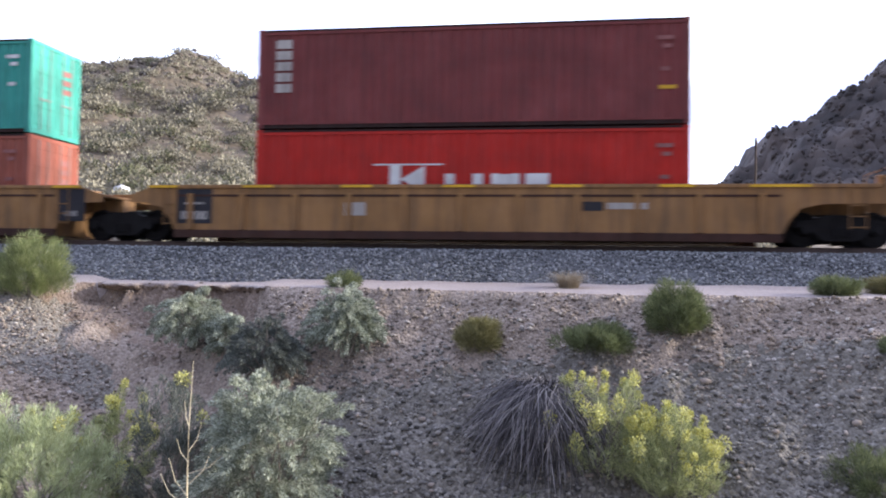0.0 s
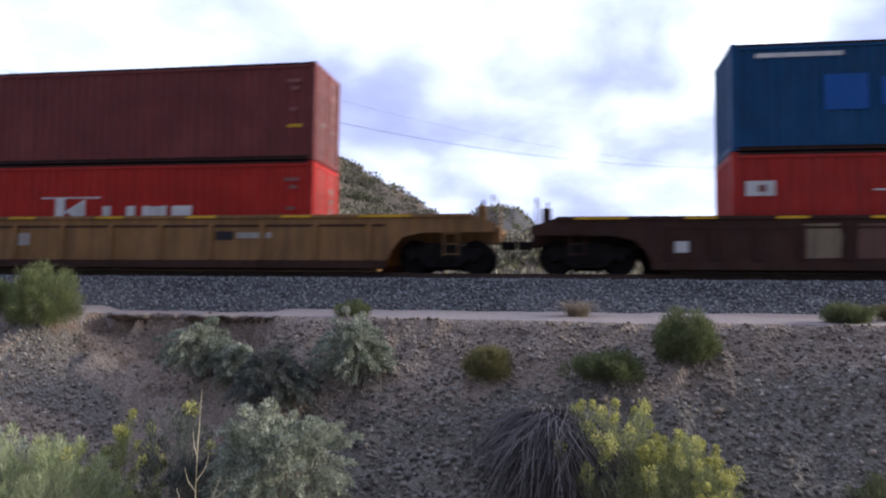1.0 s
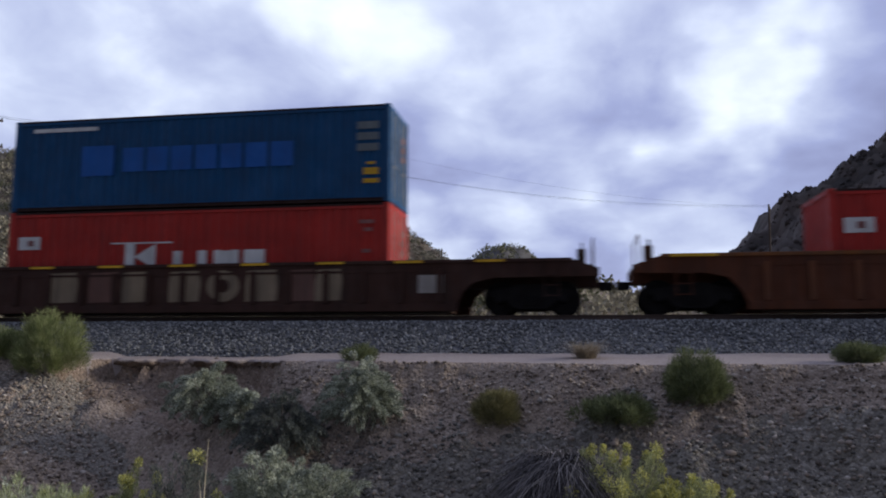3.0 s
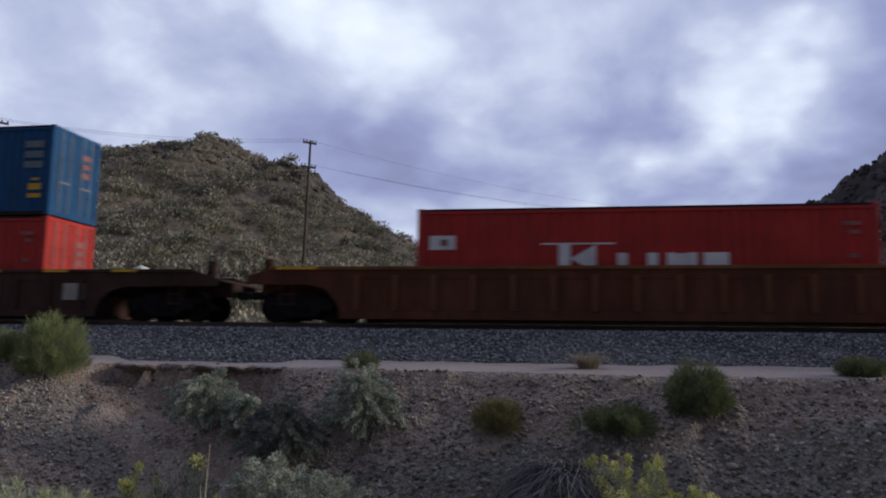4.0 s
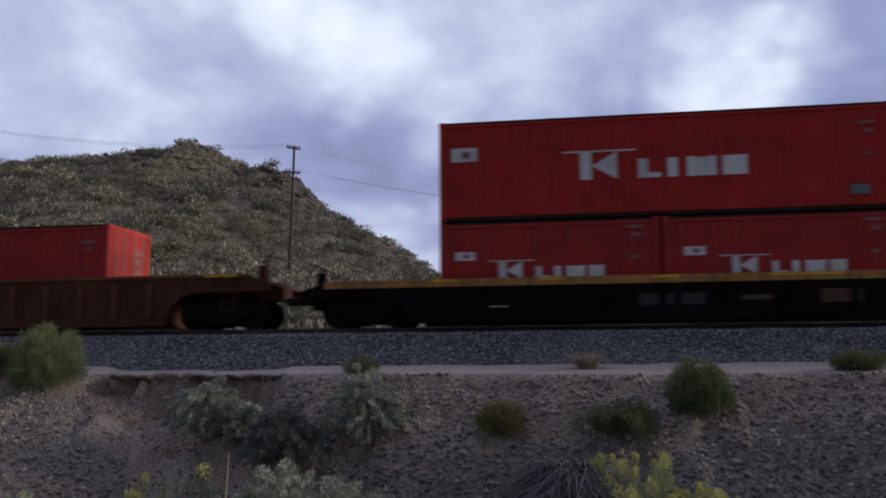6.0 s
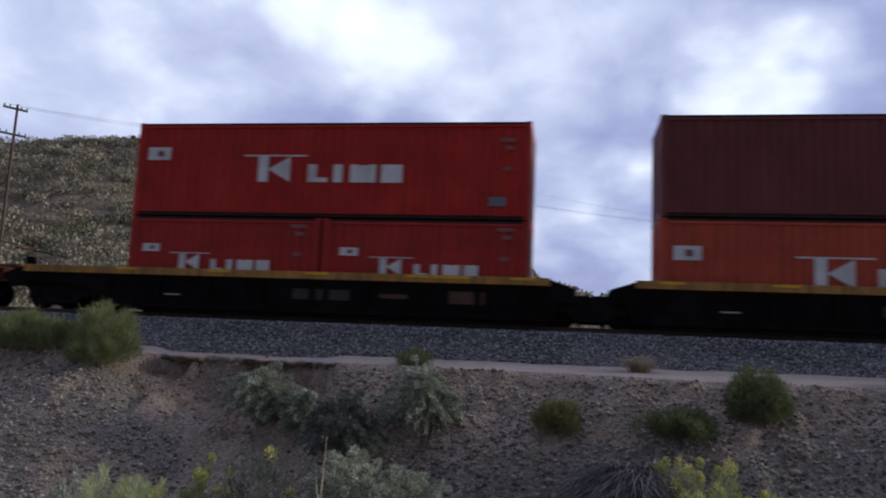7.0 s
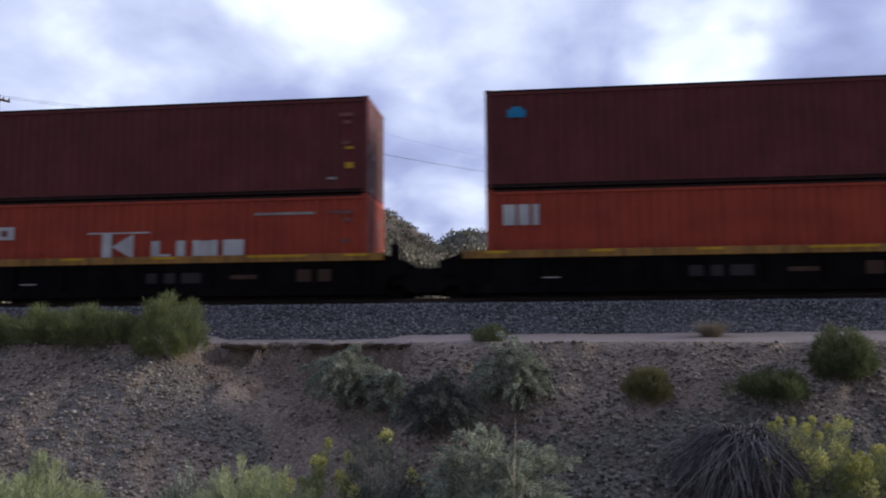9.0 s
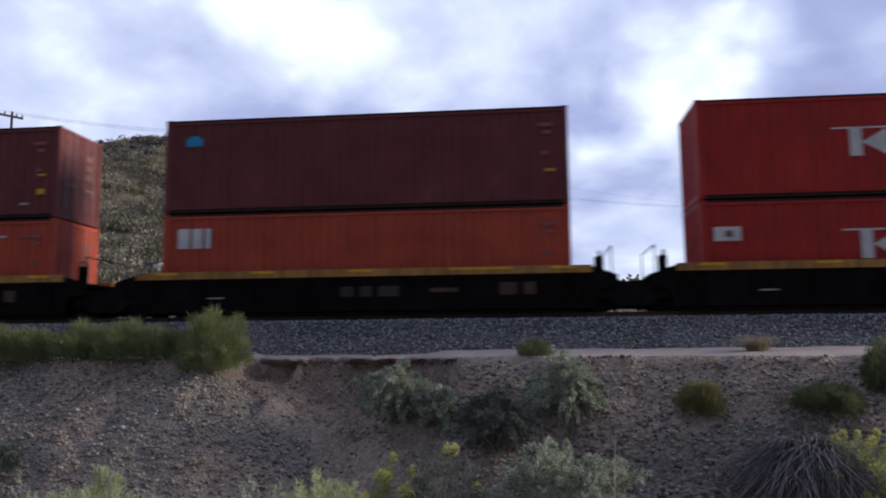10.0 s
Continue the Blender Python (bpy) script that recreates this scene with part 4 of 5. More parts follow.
    for x in trucks:
        truck(car, x - mid)
    MOVERS.append((car, mid))
    return car


def regular(a, b, n, w):
    step = (b - a - w) / max(1, n - 1)
    return [(a + i * step, a + i * step + w) for i in range(n)]


GRP = "cars of the train"
well_car(-36.5, -14.45, "tan steel double-stack well car carrying a teal container", "tan", "tan", 1.62, (-31.8, -16.6), (-35.2,), 10, (-32.6, -16.4),
         regular(-32, -15.6, 6, 0.9), [("panel", "stencil_black", -16.3, -15.45, 0.55, 1.5), ("lettering", "stencil", -16.1, -15.7, 0.7, 0.85)], 0, group=GRP)
well_car(-14.45, 7.75, "tan steel double-stack well car carrying maroon and red containers", "tan", "tan", 1.62, (-11.6, 3.4), (-14.45, 5.75), 11, (-12.6, 4.2),
         regular(-13.4, 4.9, 7, 0.9) + [(3.4, 4.9)],
         [("panel", "stencil_black", -12.55, -11.45, 0.5, 1.5), ("lettering", "stencil", -12.4, -11.6, 0.62, 0.86), ("lettering", "stencil", -12.3, -11.7, 1.05, 1.12),
          ("panel", "stencil", -7.5, -6.9, 0.75, 1.12), ("lettering", "stencil_black", -0.9, -0.35, 0.9, 1.15), ("lettering", "stencil", -0.25, 0.8, 0.95, 1.12)], 1, group=GRP)
car_b = well_car(7.75, 32.0, "rust-brown double-stack well car covered in faded graffiti", "brown", "brown", 1.52, (12.2, 27.2), (9.75, 29.7), 15, (11.4, 27.7),
                 regular(10, 29, 9, 0.8) + [(9.4, 10.7)], [("plate", "white", 12.0, 12.35, 0.55, 0.85), ("lettering", "stencil", 26.6, 27.3, 0.6, 1.1)], (-1, 1), group=GRP)
well_car(32.0, 55.35, "rust-brown ribbed well car carrying one red container", "rust_brown", "rust_chord", 1.58, (36.2, 51.0), (34.0, 53.2), 15, (35.3, 51.7),
         [(33.4, 34.6), (52.9, 53.9)], [], (-1, 1), group=GRP)
dark_marks = lambda o: [("lettering", "stencil_dim", o + 6.0, o + 6.9, 0.5, 0.8), ("lettering", "stencil_dim", o + 7.1, o + 7.7, 0.5, 0.8), ("patch", "patch_rust", o + 8.6, o + 9.4, 0.6, 0.72), ("patch", "patch_rust", o + 10.6, o + 11.6, 0.5, 0.85), ("lettering", "stencil", o + 2.0, o + 2.5, 0.5, 0.54)]
for i, (a, b, tr, br) in enumerate(((55.35, 73.75, (57.6, 73.75), -1), (73.75, 89.4, (89.4,), 1), (89.4, 105.1, (105.1,), 1), (105.1, 121.5, (119.6,), -1))):
    wa, wb = (59.2, 72.4) if i == 0 else (a + 1.35, b - 1.4)
    well_car(a, b, "black double-stack well car with a worn yellow top rail", "black", "chord_yellow", 1.3, (wa, wb), tr, 9, (wa - 0.3, wb + 0.3), regular(wa + 0.4, wb - 0.2, 5, 0.7) + [(wb - 3.1, wb - 2.0)], dark_marks(wa), br, group=GRP)


def graffiti():
    """Faded sprayed shapes on the brown car: plain blobs, bars and a ring."""
    mid = (7.75 + 32.0) / 2
    y = -1.44 - 0.0225
    shapes = [("rect", 15.15, 16.15, "graffiti"), ("rect", 16.5, 17.5, "graffiti_pink"), ("rect", 17.6, 18.4, "graffiti"), ("rect", 19.1, 20.1, "graffiti"),
              ("ring", 20.3, 21.3, "graffiti"), ("rect", 21.5, 22.5, "graffiti"), ("rect", 22.8, 23.6, "graffiti_pink"), ("rect", 23.6, 24.4, "graffiti")]
    for kind, x0, x1, mat in shapes:
        bm = bmesh.new()
        xm, hw, zm, hz = (x0 + x1) / 2 - mid, (x1 - x0) / 2, 0.86, 0.46
        if kind == "ring":
            n = 24
            pts = [[(xm + f * hw * math.cos(t), zm + f * hz * math.sin(t)) for f in (1, 0.42)] for t in (2 * math.pi * k / n for k in range(n))]
            vs = [[bm.verts.new((px, y, pz)) for px, pz in p] for p in pts]
            for a, b in zip(vs, vs[1:] + vs[:1]):
                bm.faces.new((a[0], b[0], b[1], a[1]))
        else:
            out = {"rect": [(-1, -1), (0.9, -0.95), (1, 0.2), (0.85, 1), (-0.9, 0.95), (-1, 0.1)], "wedge": [(0.1, -1), (0.55, -1), (1, 1), (0.3, 0.9), (-0.9, 0.9)],
                   "bowl": [(-0.7, -0.7), (0, -1), (0.7, -0.7), (1, 0.9), (-1, 0.9)], "bar": [(-0.3, -1), (0.3, -1), (0.35, 0.3), (1, 0.4), (1, 0.75), (-1, 0.7), (-1, 0.35), (-0.3, 0.3)]}[kind]
            bm.faces.new([bm.verts.new((xm + a * hw, y, zm + b * hz)) for a, b in out])
        g = bmesh.ops.extrude_face_region(bm, geom=bm.faces[:])
        bmesh.ops.translate(bm, verts=[e for e in g["geom"] if isinstance(e, bmesh.types.BMVert)], vec=(0, -0.004, 0))
        bmesh.ops.recalc_face_normals(bm, faces=bm.faces[:])
        part("graffiti", bm, M[mat], car_b)


graffiti()


# ---------------------------------------------------------------- plants
def shrub(name, x, y, rx, leaf, label, top, base=None, squash=1.0, plumes=90, length=0.42, fat=0.055, leaves=110, size=(0.06, 0.014), droop=0.3,
          up=0.35, low=-0.25, flowers=0.0, stem="twig", sides=9, bare=14, category="shrub"):
    """A shrub of leafy plumes on woody stems, in uneven lobes with dark gaps between them."""
    z0 = ground_z(x, y) - 0.05 if base is None else base
    rz = top - z0
    b = thing(name, (x, y, z0), label, category)
    u = unit(rng.normal(size=(plumes, 3)))
    u[:, 2] = np.where(u[:, 2] < low, -u[:, 2] * np.where(rng.random(plumes) < 0.5, 1.0, -0.9), u[:, 2])
    lobe = unit(rng.normal(size=(sides, 3)) + np.array([0, -0.2, 0.35]))
    tall = 0.75 + 0.4 * rng.random(sides)
    near = np.exp(-(1 - u @ lobe.T) / 0.07)
    mult = 0.8 + 0.3 * (near * tall).max(1)
    deep = np.where(rng.random(plumes) < 0.3, 0.7 + 0.2 * rng.random(plumes), 0.86 + 0.2 * rng.random(plumes) + 0.06 * rng.normal(size=plumes))
    tip = u * np.array([rx, rx * squash, 1.0]) * (mult * deep)[:, None]
    tip[:, 2] = rz * (0.3 + np.where(u[:, 2] > 0, 0.7, 0.32) * u[:, 2] * mult * deep)
    way = unit(u * np.array([1, 1, 0.7]) + np.array([0, 0, up]) + 0.22 * rng.normal(size=u.shape))
    ln = length * (0.65 + 0.6 * rng.random(plumes))
    root = tip - way * ln[:, None] * 0.9 + np.array([0, 0, 1.0]) * (droop * ln * 0.7)[:, None]
    root[:, 2] = np.maximum(root[:, 2], 0.02)
    for k in range(min(bare, plumes)):
        e = root[k] + way[k] * ln[k] * 0.5
        mid = e * np.array([0.4, 0.4, 0.45]) + rng.normal(size=3) * 0.05 * rx
        base_pt = (0.06 * rng.normal(), 0.06 * rng.normal(), -0.05)
        part("stem", tube(bmesh.new(), [base_pt, mid, e], [0.014 + 0.012 * rx, 0.009 + 0.005 * rx, 0.004], 5), M[stem], b)
    t = rng.random((plumes, leaves, 1)) ** 0.85
    l3, w3 = ln[:, None, None], way[:, None, :]
    axis = unit(w3 - np.array([0, 0, 1.0]) * 2 * droop * t)
    off = rng.normal(size=(plumes, leaves, 3))
    off = unit(off - (off * axis).sum(-1, keepdims=True) * axis)
    girth = fat * (0.15 + 0.85 * np.sin(np.pi * (0.3 + 0.66 * t))) * rng.random((plumes, leaves, 1)) ** 0.5
    org = root[:, None, :] + w3 * l3 * t - np.array([0, 0, 1.0]) * droop * l3 * t * t + off * girth
    lw = axis * 1.0 + off * 0.6 + 0.2 * rng.normal(size=off.shape)
    n = plumes * leaves
    v, f = blades(org.reshape(-1, 3), lw.reshape(-1, 3), size[0] * (0.6 + 0.8 * rng.random(n)), size[1] * (0.7 + 0.6 * rng.random(n)))
    part("foliage", mesh_np("foliage", v, f, [M[leaf]]), None, b)
    if flowers:
        keep = (tip[:, 2] > rz * 0.35) & (rng.random(plumes) < flowers) & (deep > 0.9)
        m = 90
        ends = root[keep] + (way * ln[:, None])[keep] - np.array([0, 0, 1.0]) * (droop * ln)[keep][:, None]
        puff = unit(rng.normal(size=(len(ends), m, 3))) * np.array([0.085, 0.085, 0.07]) * rng.random((len(ends), m, 1)) ** 0.4
        puff = puff * (0.5 + 0.8 * rng.random((len(ends), 1, 1))) * np.array([1, 1, 1.5])
        org = ends[:, None, :] + puff
        v, f = blades(org.reshape(-1, 3), (puff + 0.03 * rng.normal(size=puff.shape)).reshape(-1, 3) + np.array([0, 0, 0.04]), 0.045, 0.024)
        part("bloom", mesh_np("bloom", v, f, [M["yellow"]]), None, b, "clusters of small yellow flowers")["kind"] = "stuff"
    return b


def tussock(name, x, y, r, h, mat, label, category, n=900, width=0.012, fall=(0.8, 1.2), base=None, turn=None, curl=0.12):
    """Long blades that rise from the root and arch over, tangled."""
    z0 = ground_z(x, y) - 0.04 if base is None else base
    b = thing(name, (x, y, z0), label, category)
    halves = ("leaf_skirt", "leaf_crown")
    for k, nm in enumerate(halves):
        m = n // 2
        a = rng.random(m) * 6.283 if turn is None else rng.normal(turn, 1.35, m)
        out = np.stack([np.cos(a), np.sin(a), np.zeros(m)], 1)
        side = np.stack([-np.sin(a), np.cos(a), np.zeros(m)], 1)
        reach = r * (0.3 + 0.7 * rng.random(m)) * (1.0 if k == 0 else 0.75)
        rise = h * (0.5 + 0.5 * rng.random(m)) * (1.0 if k == 0 else 1.12)
        drop = rng.uniform(fall[0], fall[1], m) * (1.0 if k == 0 else 0.6)
        bend = rng.normal(size=m) * curl * r
        wob = rng.random(m) * 6.28
        root = out * (r * 0.22 * rng.random(m))[:, None] + side * (0.1 * r * rng.normal(size=m))[:, None]
        rows = []
        for t in (0, 0.2, 0.4, 0.6, 0.8, 1.0):
            p = root + out * (reach * t ** 1.15)[:, None] + side * (bend * t * t * 2 + 0.02 * np.sin(wob + 5 * t))[:, None]
            p = p + np.array([0, 0, 1.0]) * (rise * (2.2 * t - (1.2 + 0.8 * drop) * t * t))[:, None]
            wd = side * width * (1 - 0.8 * t)
            rows.append((p - wd, p + wd))
        v = np.stack([q for pr in rows for q in pr], 1).reshape(-1, 3)
        quads = np.array([[2 * q, 2 * q + 1, 2 * q + 3, 2 * q + 2] for q in range(5)])
        f = ((np.arange(m) * 12)[:, None, None] + quads[None]).reshape(-1, 4)
        part(nm, mesh_np(nm, v, f, [M[mat]]), None, b)
    return b


SAGE = dict(size=(0.06, 0.016), fat=0.06, length=0.5, droop=0.6, up=0.35)
WEED = dict(size=(0.12, 0.006), fat=0.11, length=0.34, droop=0.08, up=0.9, leaves=150, low=-0.1, sides=14)
shrub("sagebrush", -5.65, 14.95, 0.98, "sage", "silvery grey-green sagebrush on the gravel bank below the dirt road", -1.08, plumes=170, leaves=210, **SAGE)
shrub("sagebrush", -9.14, 15.6, 0.95, "sage", "silvery sagebrush in the mouth of a washed-out hollow", -1.14, plumes=150, leaves=210, **SAGE)
shrub("sagebrush", -8.2, 15.15, 0.5, "sage", "small silvery sagebrush beside a larger one", -1.6, plumes=70, leaves=190, **SAGE)
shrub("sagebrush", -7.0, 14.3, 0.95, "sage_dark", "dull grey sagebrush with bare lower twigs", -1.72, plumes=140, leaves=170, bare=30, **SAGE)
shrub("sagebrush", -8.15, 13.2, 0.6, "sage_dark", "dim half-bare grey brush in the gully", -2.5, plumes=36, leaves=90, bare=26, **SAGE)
shrub("sagebrush", -5.85, 11.55, 1.36, "sage", "large silvery sagebrush in the gully", -2.3, plumes=300, leaves=230, size=(0.062, 0.016), fat=0.065, length=0.62, droop=0.5, up=0.5, bare=26)
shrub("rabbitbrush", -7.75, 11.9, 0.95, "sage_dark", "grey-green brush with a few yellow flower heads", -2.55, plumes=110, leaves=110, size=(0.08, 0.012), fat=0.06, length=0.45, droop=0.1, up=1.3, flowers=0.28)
shrub("rabbitbrush", -8.7, 12.1, 0.62, "rabbit", "low grey-green brush with yellow flower heads", -2.75, plumes=70, leaves=100, size=(0.08, 0.012), fat=0.06, length=0.4, droop=0.1, up=1.2, flowers=0.55)
shrub("rabbitbrush", -9.5, 10.85, 1.4, "pale", "pale green feathery brush in the gully", -2.85, plumes=260, leaves=150, size=(0.11, 0.009), fat=0.06, length=0.5, droop=0.05, up=1.6, flowers=0.06)
shrub("rabbitbrush", -13.6, 11.6, 1.2, "pale", "pale green feathery brush in the gully", -3.1, plumes=200, leaves=130, size=(0.11, 0.009), fat=0.06, length=0.5, droop=0.05, up=1.6)
shrub("sagebrush", -10.75, 11.6, 0.75, "sage", "small silvery sagebrush in the gully", -3.1, plumes=90, leaves=120, size=(0.07, 0.015), fat=0.05, length=0.42, droop=0.1, up=1.2)
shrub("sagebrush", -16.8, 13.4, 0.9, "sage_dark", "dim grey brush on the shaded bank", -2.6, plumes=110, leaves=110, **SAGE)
shrub("rabbitbrush", -0.75, 12.75, 0.98, "rabbit", "rabbitbrush in full yellow flower on the bank", -2.42, plumes=150, leaves=110, size=(0.08, 0.01), fat=0.05, length=0.5, droop=0.05, up=1.5, flowers=0.95)
shrub("rabbitbrush", 0.3, 12.5, 0.85, "rabbit", "broad rabbitbrush in full yellow flower on the bank", -2.75, plumes=190, leaves=110, size=(0.08, 0.01), fat=0.05, length=0.5, droop=0.08, up=1.2, flowers=0.95)
shrub("green_shrub", 0.72, 15.3, 0.64, "green", "dense green rounded weed on the bank", -0.92, plumes=190, **WEED)
shrub("green_shrub", -0.75, 14.85, 0.7, "green", "low green weed on the gravel bank", -1.74, plumes=150, **WEED)
shrub("green_shrub", -3.0, 15.1, 0.47, "green_dry", "small yellowish-green drying weed on the bank", -1.64, plumes=110, **WEED)
shrub("green_shrub", 3.95, 16.5, 0.5, "green", "low green weed at the edge of the dirt road", -0.84, plumes=80, **WEED)
shrub("green_shrub", 5.1, 17.0, 0.45, "green_dry", "low yellowish weed at the edge of the dirt road", -0.85, plumes=70, **WEED)
shrub("green_shrub", 3.35, 12.7, 0.7, "green", "dark green weed low on the bank", -3.4, plumes=110, **WEED)
shrub("green_shrub", 4.5, 14.4, 0.5, "green", "dark green weed on the bank", -2.1, plumes=80, **WEED)
shrub("green_shrub", -6.25, 16.75, 0.42, "green", "flat low weed at the edge of the dirt road", -1.1, plumes=40, **WEED)
for gx, gy, gr, gt in ((-13.5, 16.3, 0.85, -0.32), (-14.75, 16.4, 0.6, -0.66), (-15.75, 16.45, 0.65, -0.52), (-16.75, 16.5, 0.7, -0.55), (-17.9, 16.5, 0.6, -0.7), (-19.2, 16.5, 0.85, -0.45)):
    shrub("weed_clump", gx, gy, gr * 1.05, "grass", "feathery green weeds on the crest of the bank", gt + 0.2, squash=0.75, plumes=int(170 * gr), leaves=150, size=(0.18, 0.006), fat=0.11,
          length=0.42, droop=0.03, up=1.7, low=-0.05, category="weeds")
tussock("dead_yucca", -1.62, 13.3, 1.3, 0.72, "dead", "drooping grey clump of dead yucca leaves on the bank", "dead plant", 3600, 0.014, (1.6, 4.2), -3.0, -2.6, 0.22)
tussock("dry_grass", -1.3, 17.3, 0.75, 0.42, "straw", "pale dry grass tuft by the dirt road", "grass", 900, 0.004, (0.2, 0.5))
tussock("green_tuft", -1.9, 11.9, 0.4, 0.55, "grass", "green grass tuft in the gully", "grass", 200, 0.006, (0.3, 0.6), -4.7)


def dead_stalk():
    """A bare forked stalk close to the path."""
    x, y = -5.45, 8.0
    z0 = ground_z(x, y) - 0.05
    b = thing("dead_stalk", (x, y, z0), "bare pale forked stalk of a dead weed", "dead plant")
    top = -1.85 - z0
    bm = tube(bmesh.new(), [(0.02, 0, 0), (-0.02, 0.02, top * 0.45), (0.0, 0, top * 0.75), (0.03, 0, top)], [0.014, 0.011, 0.007, 0.003], 6)
    part("stem", bm, M["stalk"], b)
    for zf, dx, dz in ((0.4, -0.3, 0.4), (0.45, 0.3, 0.42), (0.55, -0.2, 0.25), (0.6, 0.14, 0.3), (0.7, -0.1, 0.3), (0.5, 0.42, 0.2), (0.35, -0.42, 0.35)):
        bm = tube(bmesh.new(), [(0, 0, top * zf), (dx * 0.55, 0.03, top * zf + dz * 0.4), (dx * 0.85, 0.05, top * zf + dz)], [0.007, 0.005, 0.002], 5)
        part("branch", bm, M["stalk"], b)


dead_stalk()


def hill_cover():
    """Sagebrush and boulders over the far slopes."""
    def scatter(n, x0, x1, y0, y1):
        x, y = rng.uniform(x0, x1, n), y0 + (y1 - y0) * rng.random(n)
        return x, y
    x, y = scatter(4800, -105, 10, 27.5, 96)
    keep = (fbm(x * 0.12, y * 0.12, 3, 101) > -0.28) & (rng.random(len(x)) < np.where(x > -8, 0.6, 1.0))
    x, y = x[keep], y[keep]
    z = height(x, y)
    n, m = len(x), 92
    size = 0.65 + 0.8 * rng.random(n) ** 1.7 - 0.3 * sstep(80, 92, y)
    u = unit(rng.normal(size=(n, m, 3)))
    u[..., 2] = np.abs(u[..., 2])
    r = 0.5 + 0.5 * rng.random((n, m, 1))
    o = u * r * size[:, None, None] * np.array([1.05, 1.05, 0.75]) + np.stack([x, y, z], 1)[:, None, :]
    wv = u * 0.8 + np.array([0, 0, 0.2]) + 0.8 * rng.normal(size=u.shape)
    green = rng.random(n) < 0.18
    for sel, name, mat, lab in ((~green, "hill_sagebrush", "hillbush", "grey-green sagebrush scattered over the hillside"), (green, "hill_shrubs", "hillgreen", "darker green shrubs scattered over the hillside")):
        ss = np.repeat(size[sel], m)
        v, f = blades(o[sel].reshape(-1, 3), wv[sel].reshape(-1, 3), ss * 0.24, ss * 0.17)
        tagged(new(name, mesh_np(name, v, f, [M[mat]])), lab, "shrubs", kind="stuff")
    x, y = np.where(rng.random(1500) < 0.6, rng.uniform(-60, -26, 1500), rng.uniform(-95, -18, 1500)), rng.normal(89, 4.5, 1500)
    p = np.stack([x, y, height(x, y)], 1)
    tagged(new("ridge_boulders", rocks("ridge_boulders", p, 0.25 + 0.75 * rng.random(1500) ** 2.5, M["ridge"], 0.6, 0.45)), "dark boulders along the ridge of the hill", "boulders", kind="stuff")
    x, y = rng.uniform(12, 60, 3500), rng.uniform(68, 102, 3500)
    p = np.stack([x, y, height(x, y)], 1)
    tagged(new("cliff_boulders", rocks("cliff_boulders", p, 0.25 + 0.8 * rng.random(3500) ** 2.5, M["cliff"], 1.1, 0.66)), "dark broken rock on the cliff", "boulders", kind="stuff")
    x, y = rng.uniform(-70, 20, 1500), rng.uniform(240, 302, 1500)
    z = height(x, y)
    k = z > 6
    x, y, z = x[k], y[k], z[k]
    o = (np.stack([x, y, z], 1)[:, None, :] + rng.normal(size=(len(x), 10, 3)) * 0.45).reshape(-1, 3)
    v, f = blades(o, rng.normal(size=o.shape) + np.array([0, 0, 1.0]), 0.8, 0.5)
    tagged(new("far_trees", mesh_np("far_trees", v, f, [M["hillgreen"]])), "dark scrub on a distant hill", "shrubs", kind="stuff")


hill_cover()

wb = thing("white_boulder", (-28.6, 45, ground_z(-28.6, 45)), "whitish boulder among the sagebrush", "boulder")
part("rock", rocks("rock", np.array([[0, 0, 0.1]]), np.array([1.3]), M["white_rock"], 0.8), None, wb)


# ---------------------------------------------------------------- poles and wires
def utility_pole(x, y, top, lean, arms, label):
    z0 = ground_z(x, y) - 0.3
    p = thing("utility_pole", (x, y, z0), label, "utility pole", "poles of the line")
    h = top - z0
    part("pole", tube(bmesh.new(), [(0, 0, 0), (lean * 0.5, 0, h * 0.5), (lean, 0, h)], [0.105, 0.09, 0.07], 10), M["pole"], p)
    out = []
    for dz, half, turn in arms:
        c = Vector((lean * (h - dz) / h, -0.14, h - dz))
        d = Vector((math.cos(turn), math.sin(turn), -0.12)).normalized()
        bm = bmesh.new()
        box(bm, -half, half, -0.05, 0.05, -0.06, 0.06, 0.01)
        arm = part("crossarm", bm, M["pole"], p, m=Matrix.Translation(c) @ Matrix(((d.x, -d.y, 0, 0), (d.y, d.x, 0, 0), (d.z, 0, 1, 0), (0, 0, 0, 1))))
        for s in (-0.9, -0.45, 0.45, 0.9):
            part("insulator", tube(bmesh.new(), [(s * half, 0, 0.06), (s * half, 0, 0.12), (s * half, 0, 0.2)], [0.02, 0.05, 0.035], 8), M["mark_steel"], arm)
            out.append(Vector((x, y, z0)) + c + d * s * half + Vector((0, 0, 0.2)))
    return out


pa = utility_pole(-35.6, 40.0, 12.65, 0.12, ((0.3, 0.66, 0.75), (1.85, 0.75, 0.75)), "dark weathered wooden utility pole with two crossarms")
pb = utility_pole(-19.1, 48.0, 12.9, 0.2, ((0.2, 0.45, 0.55), (1.8, 0.5, 0.55)), "leaning weathered wooden utility pole with two crossarms")
pc = utility_pole(12.3, 60.6, 9.5, 0.1, ((0.35, 0.35, 1.2),), "short dark wooden utility pole below the cliff")


def wires(a, b, sag, n):
    for i in range(n):
        p, q = a[i], b[min(i, len(b) - 1)]
        pts = []
        for k in range(15):
            t = k / 14
            v = p.lerp(q, t)
            v.z -= sag * 4 * t * (1 - t)
            pts.append(v)
        ob = part("overhead_wire", tube(bmesh.new(), pts, 0.0045, 5), M["wire"])
        tagged(ob, "thin dark wire strung between utility poles", "wire", "wires of the line")


wires(pa, pb, 0.5, 4)
wires([pb[4], pb[5], pb[7], pb[0]], pc, 1.0, 4)


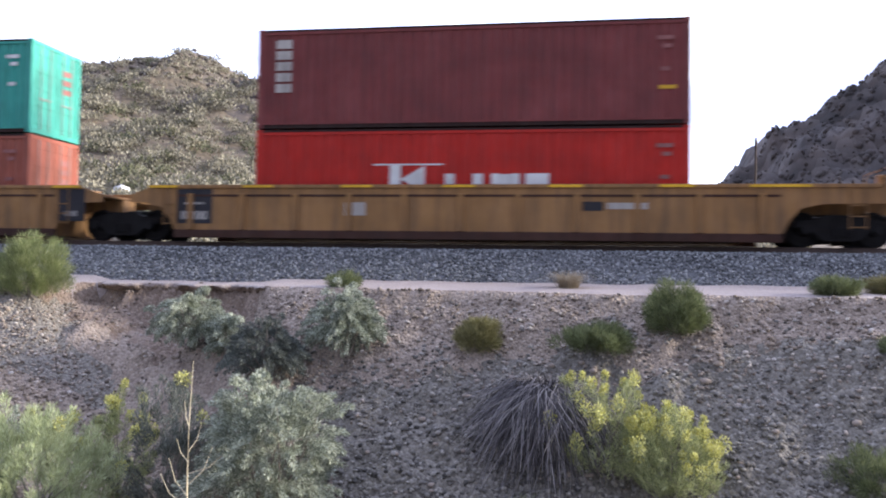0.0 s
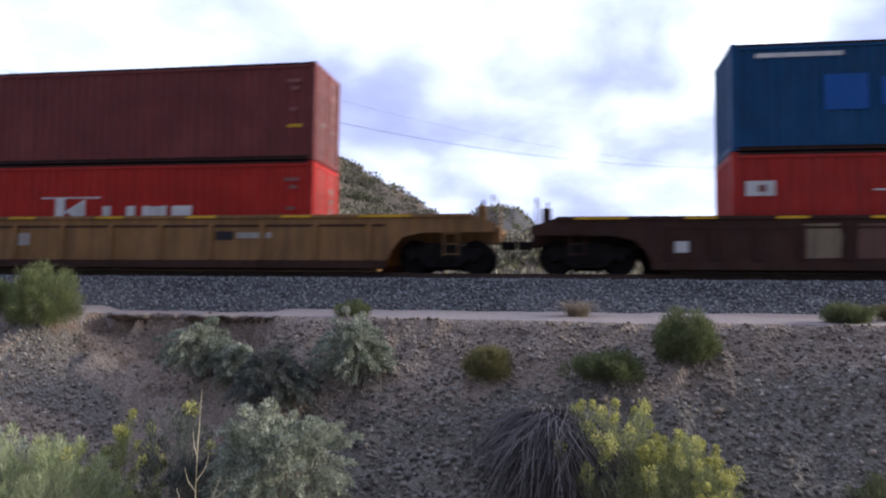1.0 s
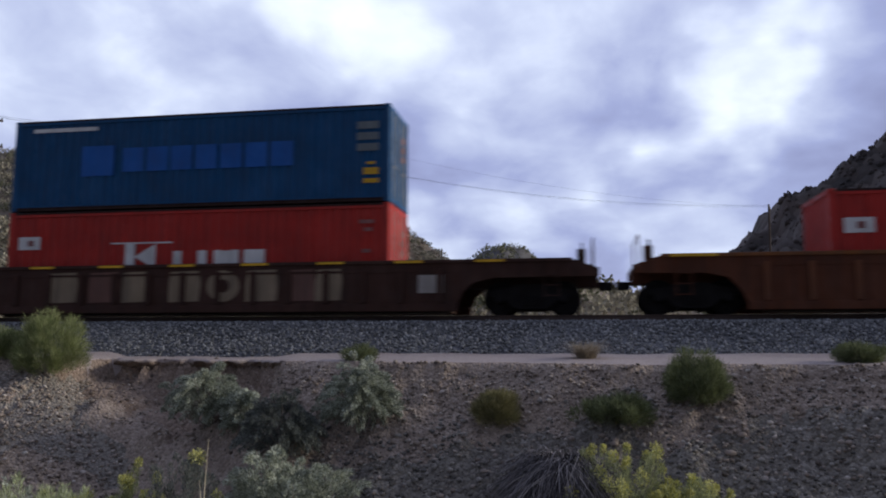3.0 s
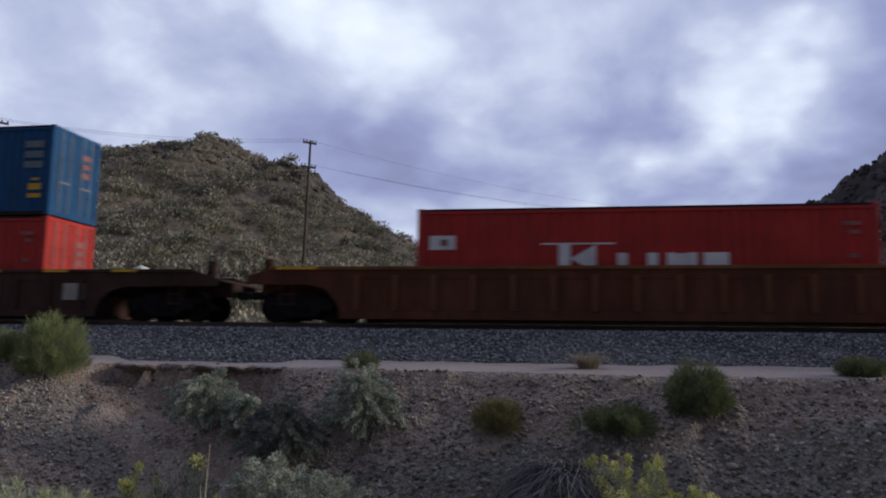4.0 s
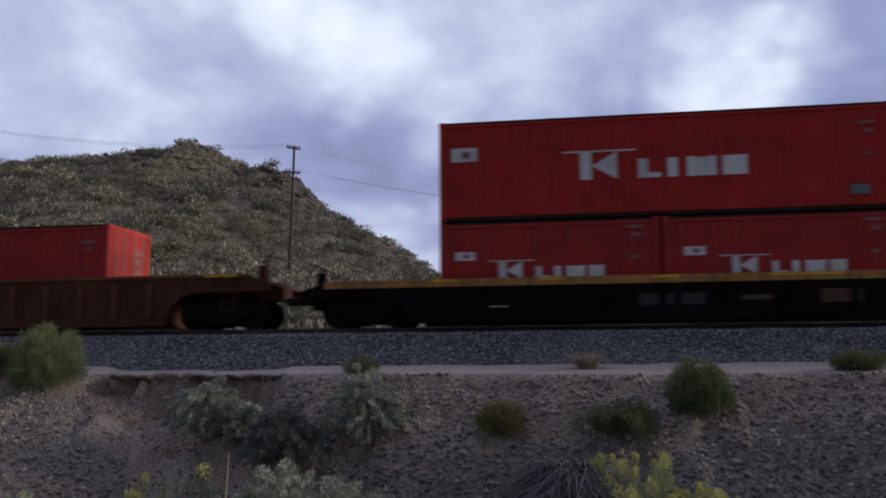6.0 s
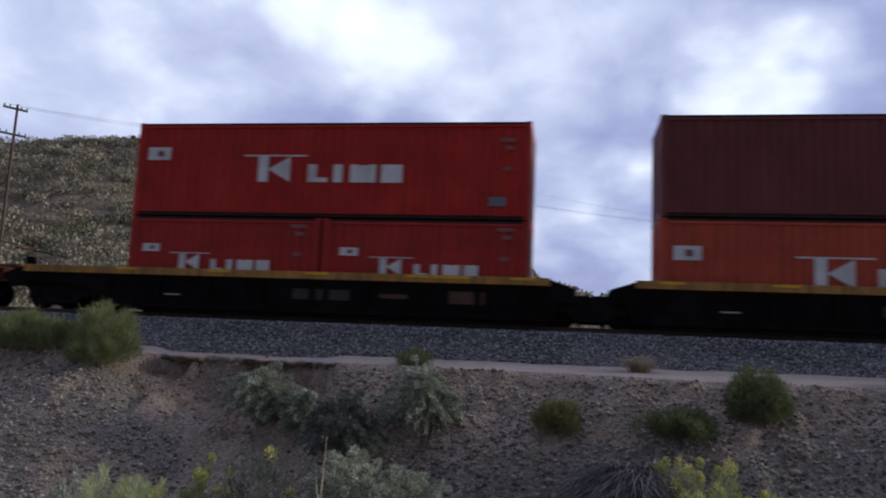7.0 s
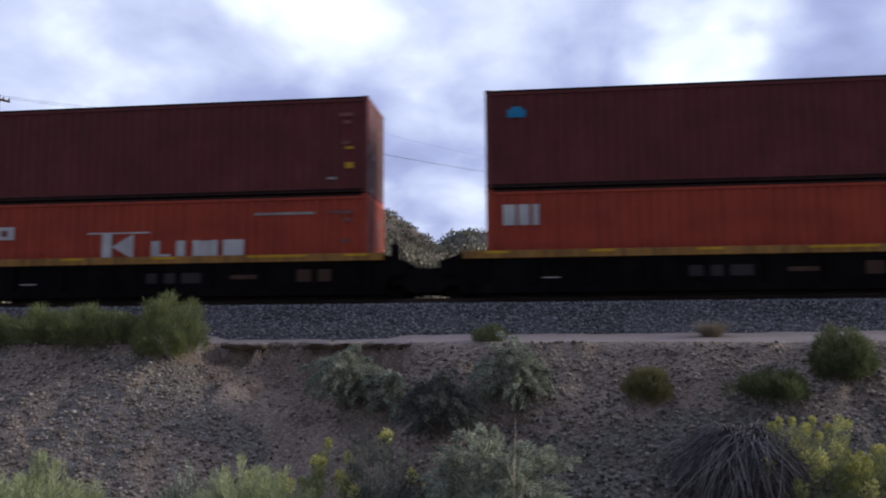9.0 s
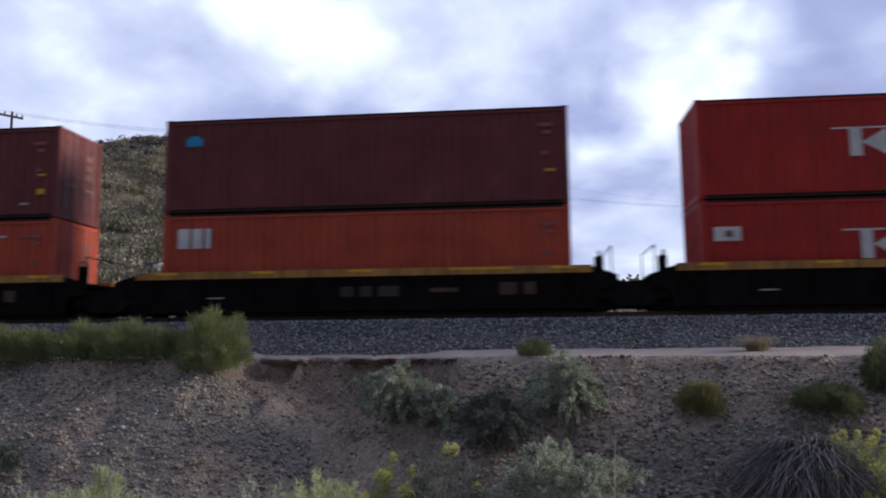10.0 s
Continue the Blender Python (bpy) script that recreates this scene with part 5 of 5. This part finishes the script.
# ---------------------------------------------------------------- stones of the bank
def bank_stones():
    n = 42000
    x = rng.uniform(-21, 7, n)
    y = edge_y(x) - rng.random(n) ** 1.1 * 5.2
    keep = (rng.random(n) < np.where((alcove(x, y) > 0.5) & (height(x, y) > spur(x, y) + 0.1), 0.25, 1.0))
    x, y = x[keep], y[keep]
    size = 0.026 + 0.085 * rng.random(len(x)) ** 3
    p = np.stack([x, y, height(x, y)], 1)
    grey = (edge_y(x) - y > 1.4 + 0.8 * rng.normal(size=len(x))) & (x > -6.5)
    tagged(new("bank_stones", rocks("bank_stones", p[~grey], size[~grey], M["stone"])), "loose pinkish-grey stones over the bank", "stones", kind="stuff")
    tagged(new("gully_stones", rocks("gully_stones", p[grey], size[grey] * 1.12, M["greystone"])), "loose grey crushed stones low on the bank", "stones", kind="stuff")
    meshes = [rocks("stone", np.array([[0, 0, 0]]), np.array([1.0]), M["stone"]) for _ in range(6)]
    for k in range(160):
        sx = float(rng.uniform(-18, 5))
        sy = float(edge_y(np.array([sx]))[0] - 0.2 - 4 * rng.random())
        s = 0.09 + 0.1 * rng.random() ** 2
        part("stone", meshes[k % 6], None, ground, m=Matrix.Translation((sx, sy, ground_z(sx, sy))) @ Matrix.Rotation(6.28 * rng.random(), 4, "Z") @ Matrix.Scale(s, 4))


bank_stones()


# ---------------------------------------------------------------- what moves
DRIFT = [(0, -0.03), (0.5, 0.03), (1, 0.1), (1.5, 0.13), (2, -0.05), (2.5, -0.03), (3.25, -0.04), (4, -0.06), (4.5, 0.0), (5, 0.02), (5.5, 0.0),
         (6.25, -0.03), (7, -0.05), (7.5, 0.24), (8, 0.27), (8.5, -0.02), (9, -0.08), (9.5, -0.02), (10, 0.02)]


def motions():
    for ob, x in MOVERS:
        y, z = ob.location.y, ob.location.z
        walk(ob, [(t, pose(x - SPEED * t + o, y, z)) for t, o in DRIFT])
    for w, x in WHEELS:
        walk(w, [(k / 30, pose(x, 0, 0.46, 0, -math.degrees(SPEED * k / 30 / 0.46), 0)) for k in range(301)])


motions()
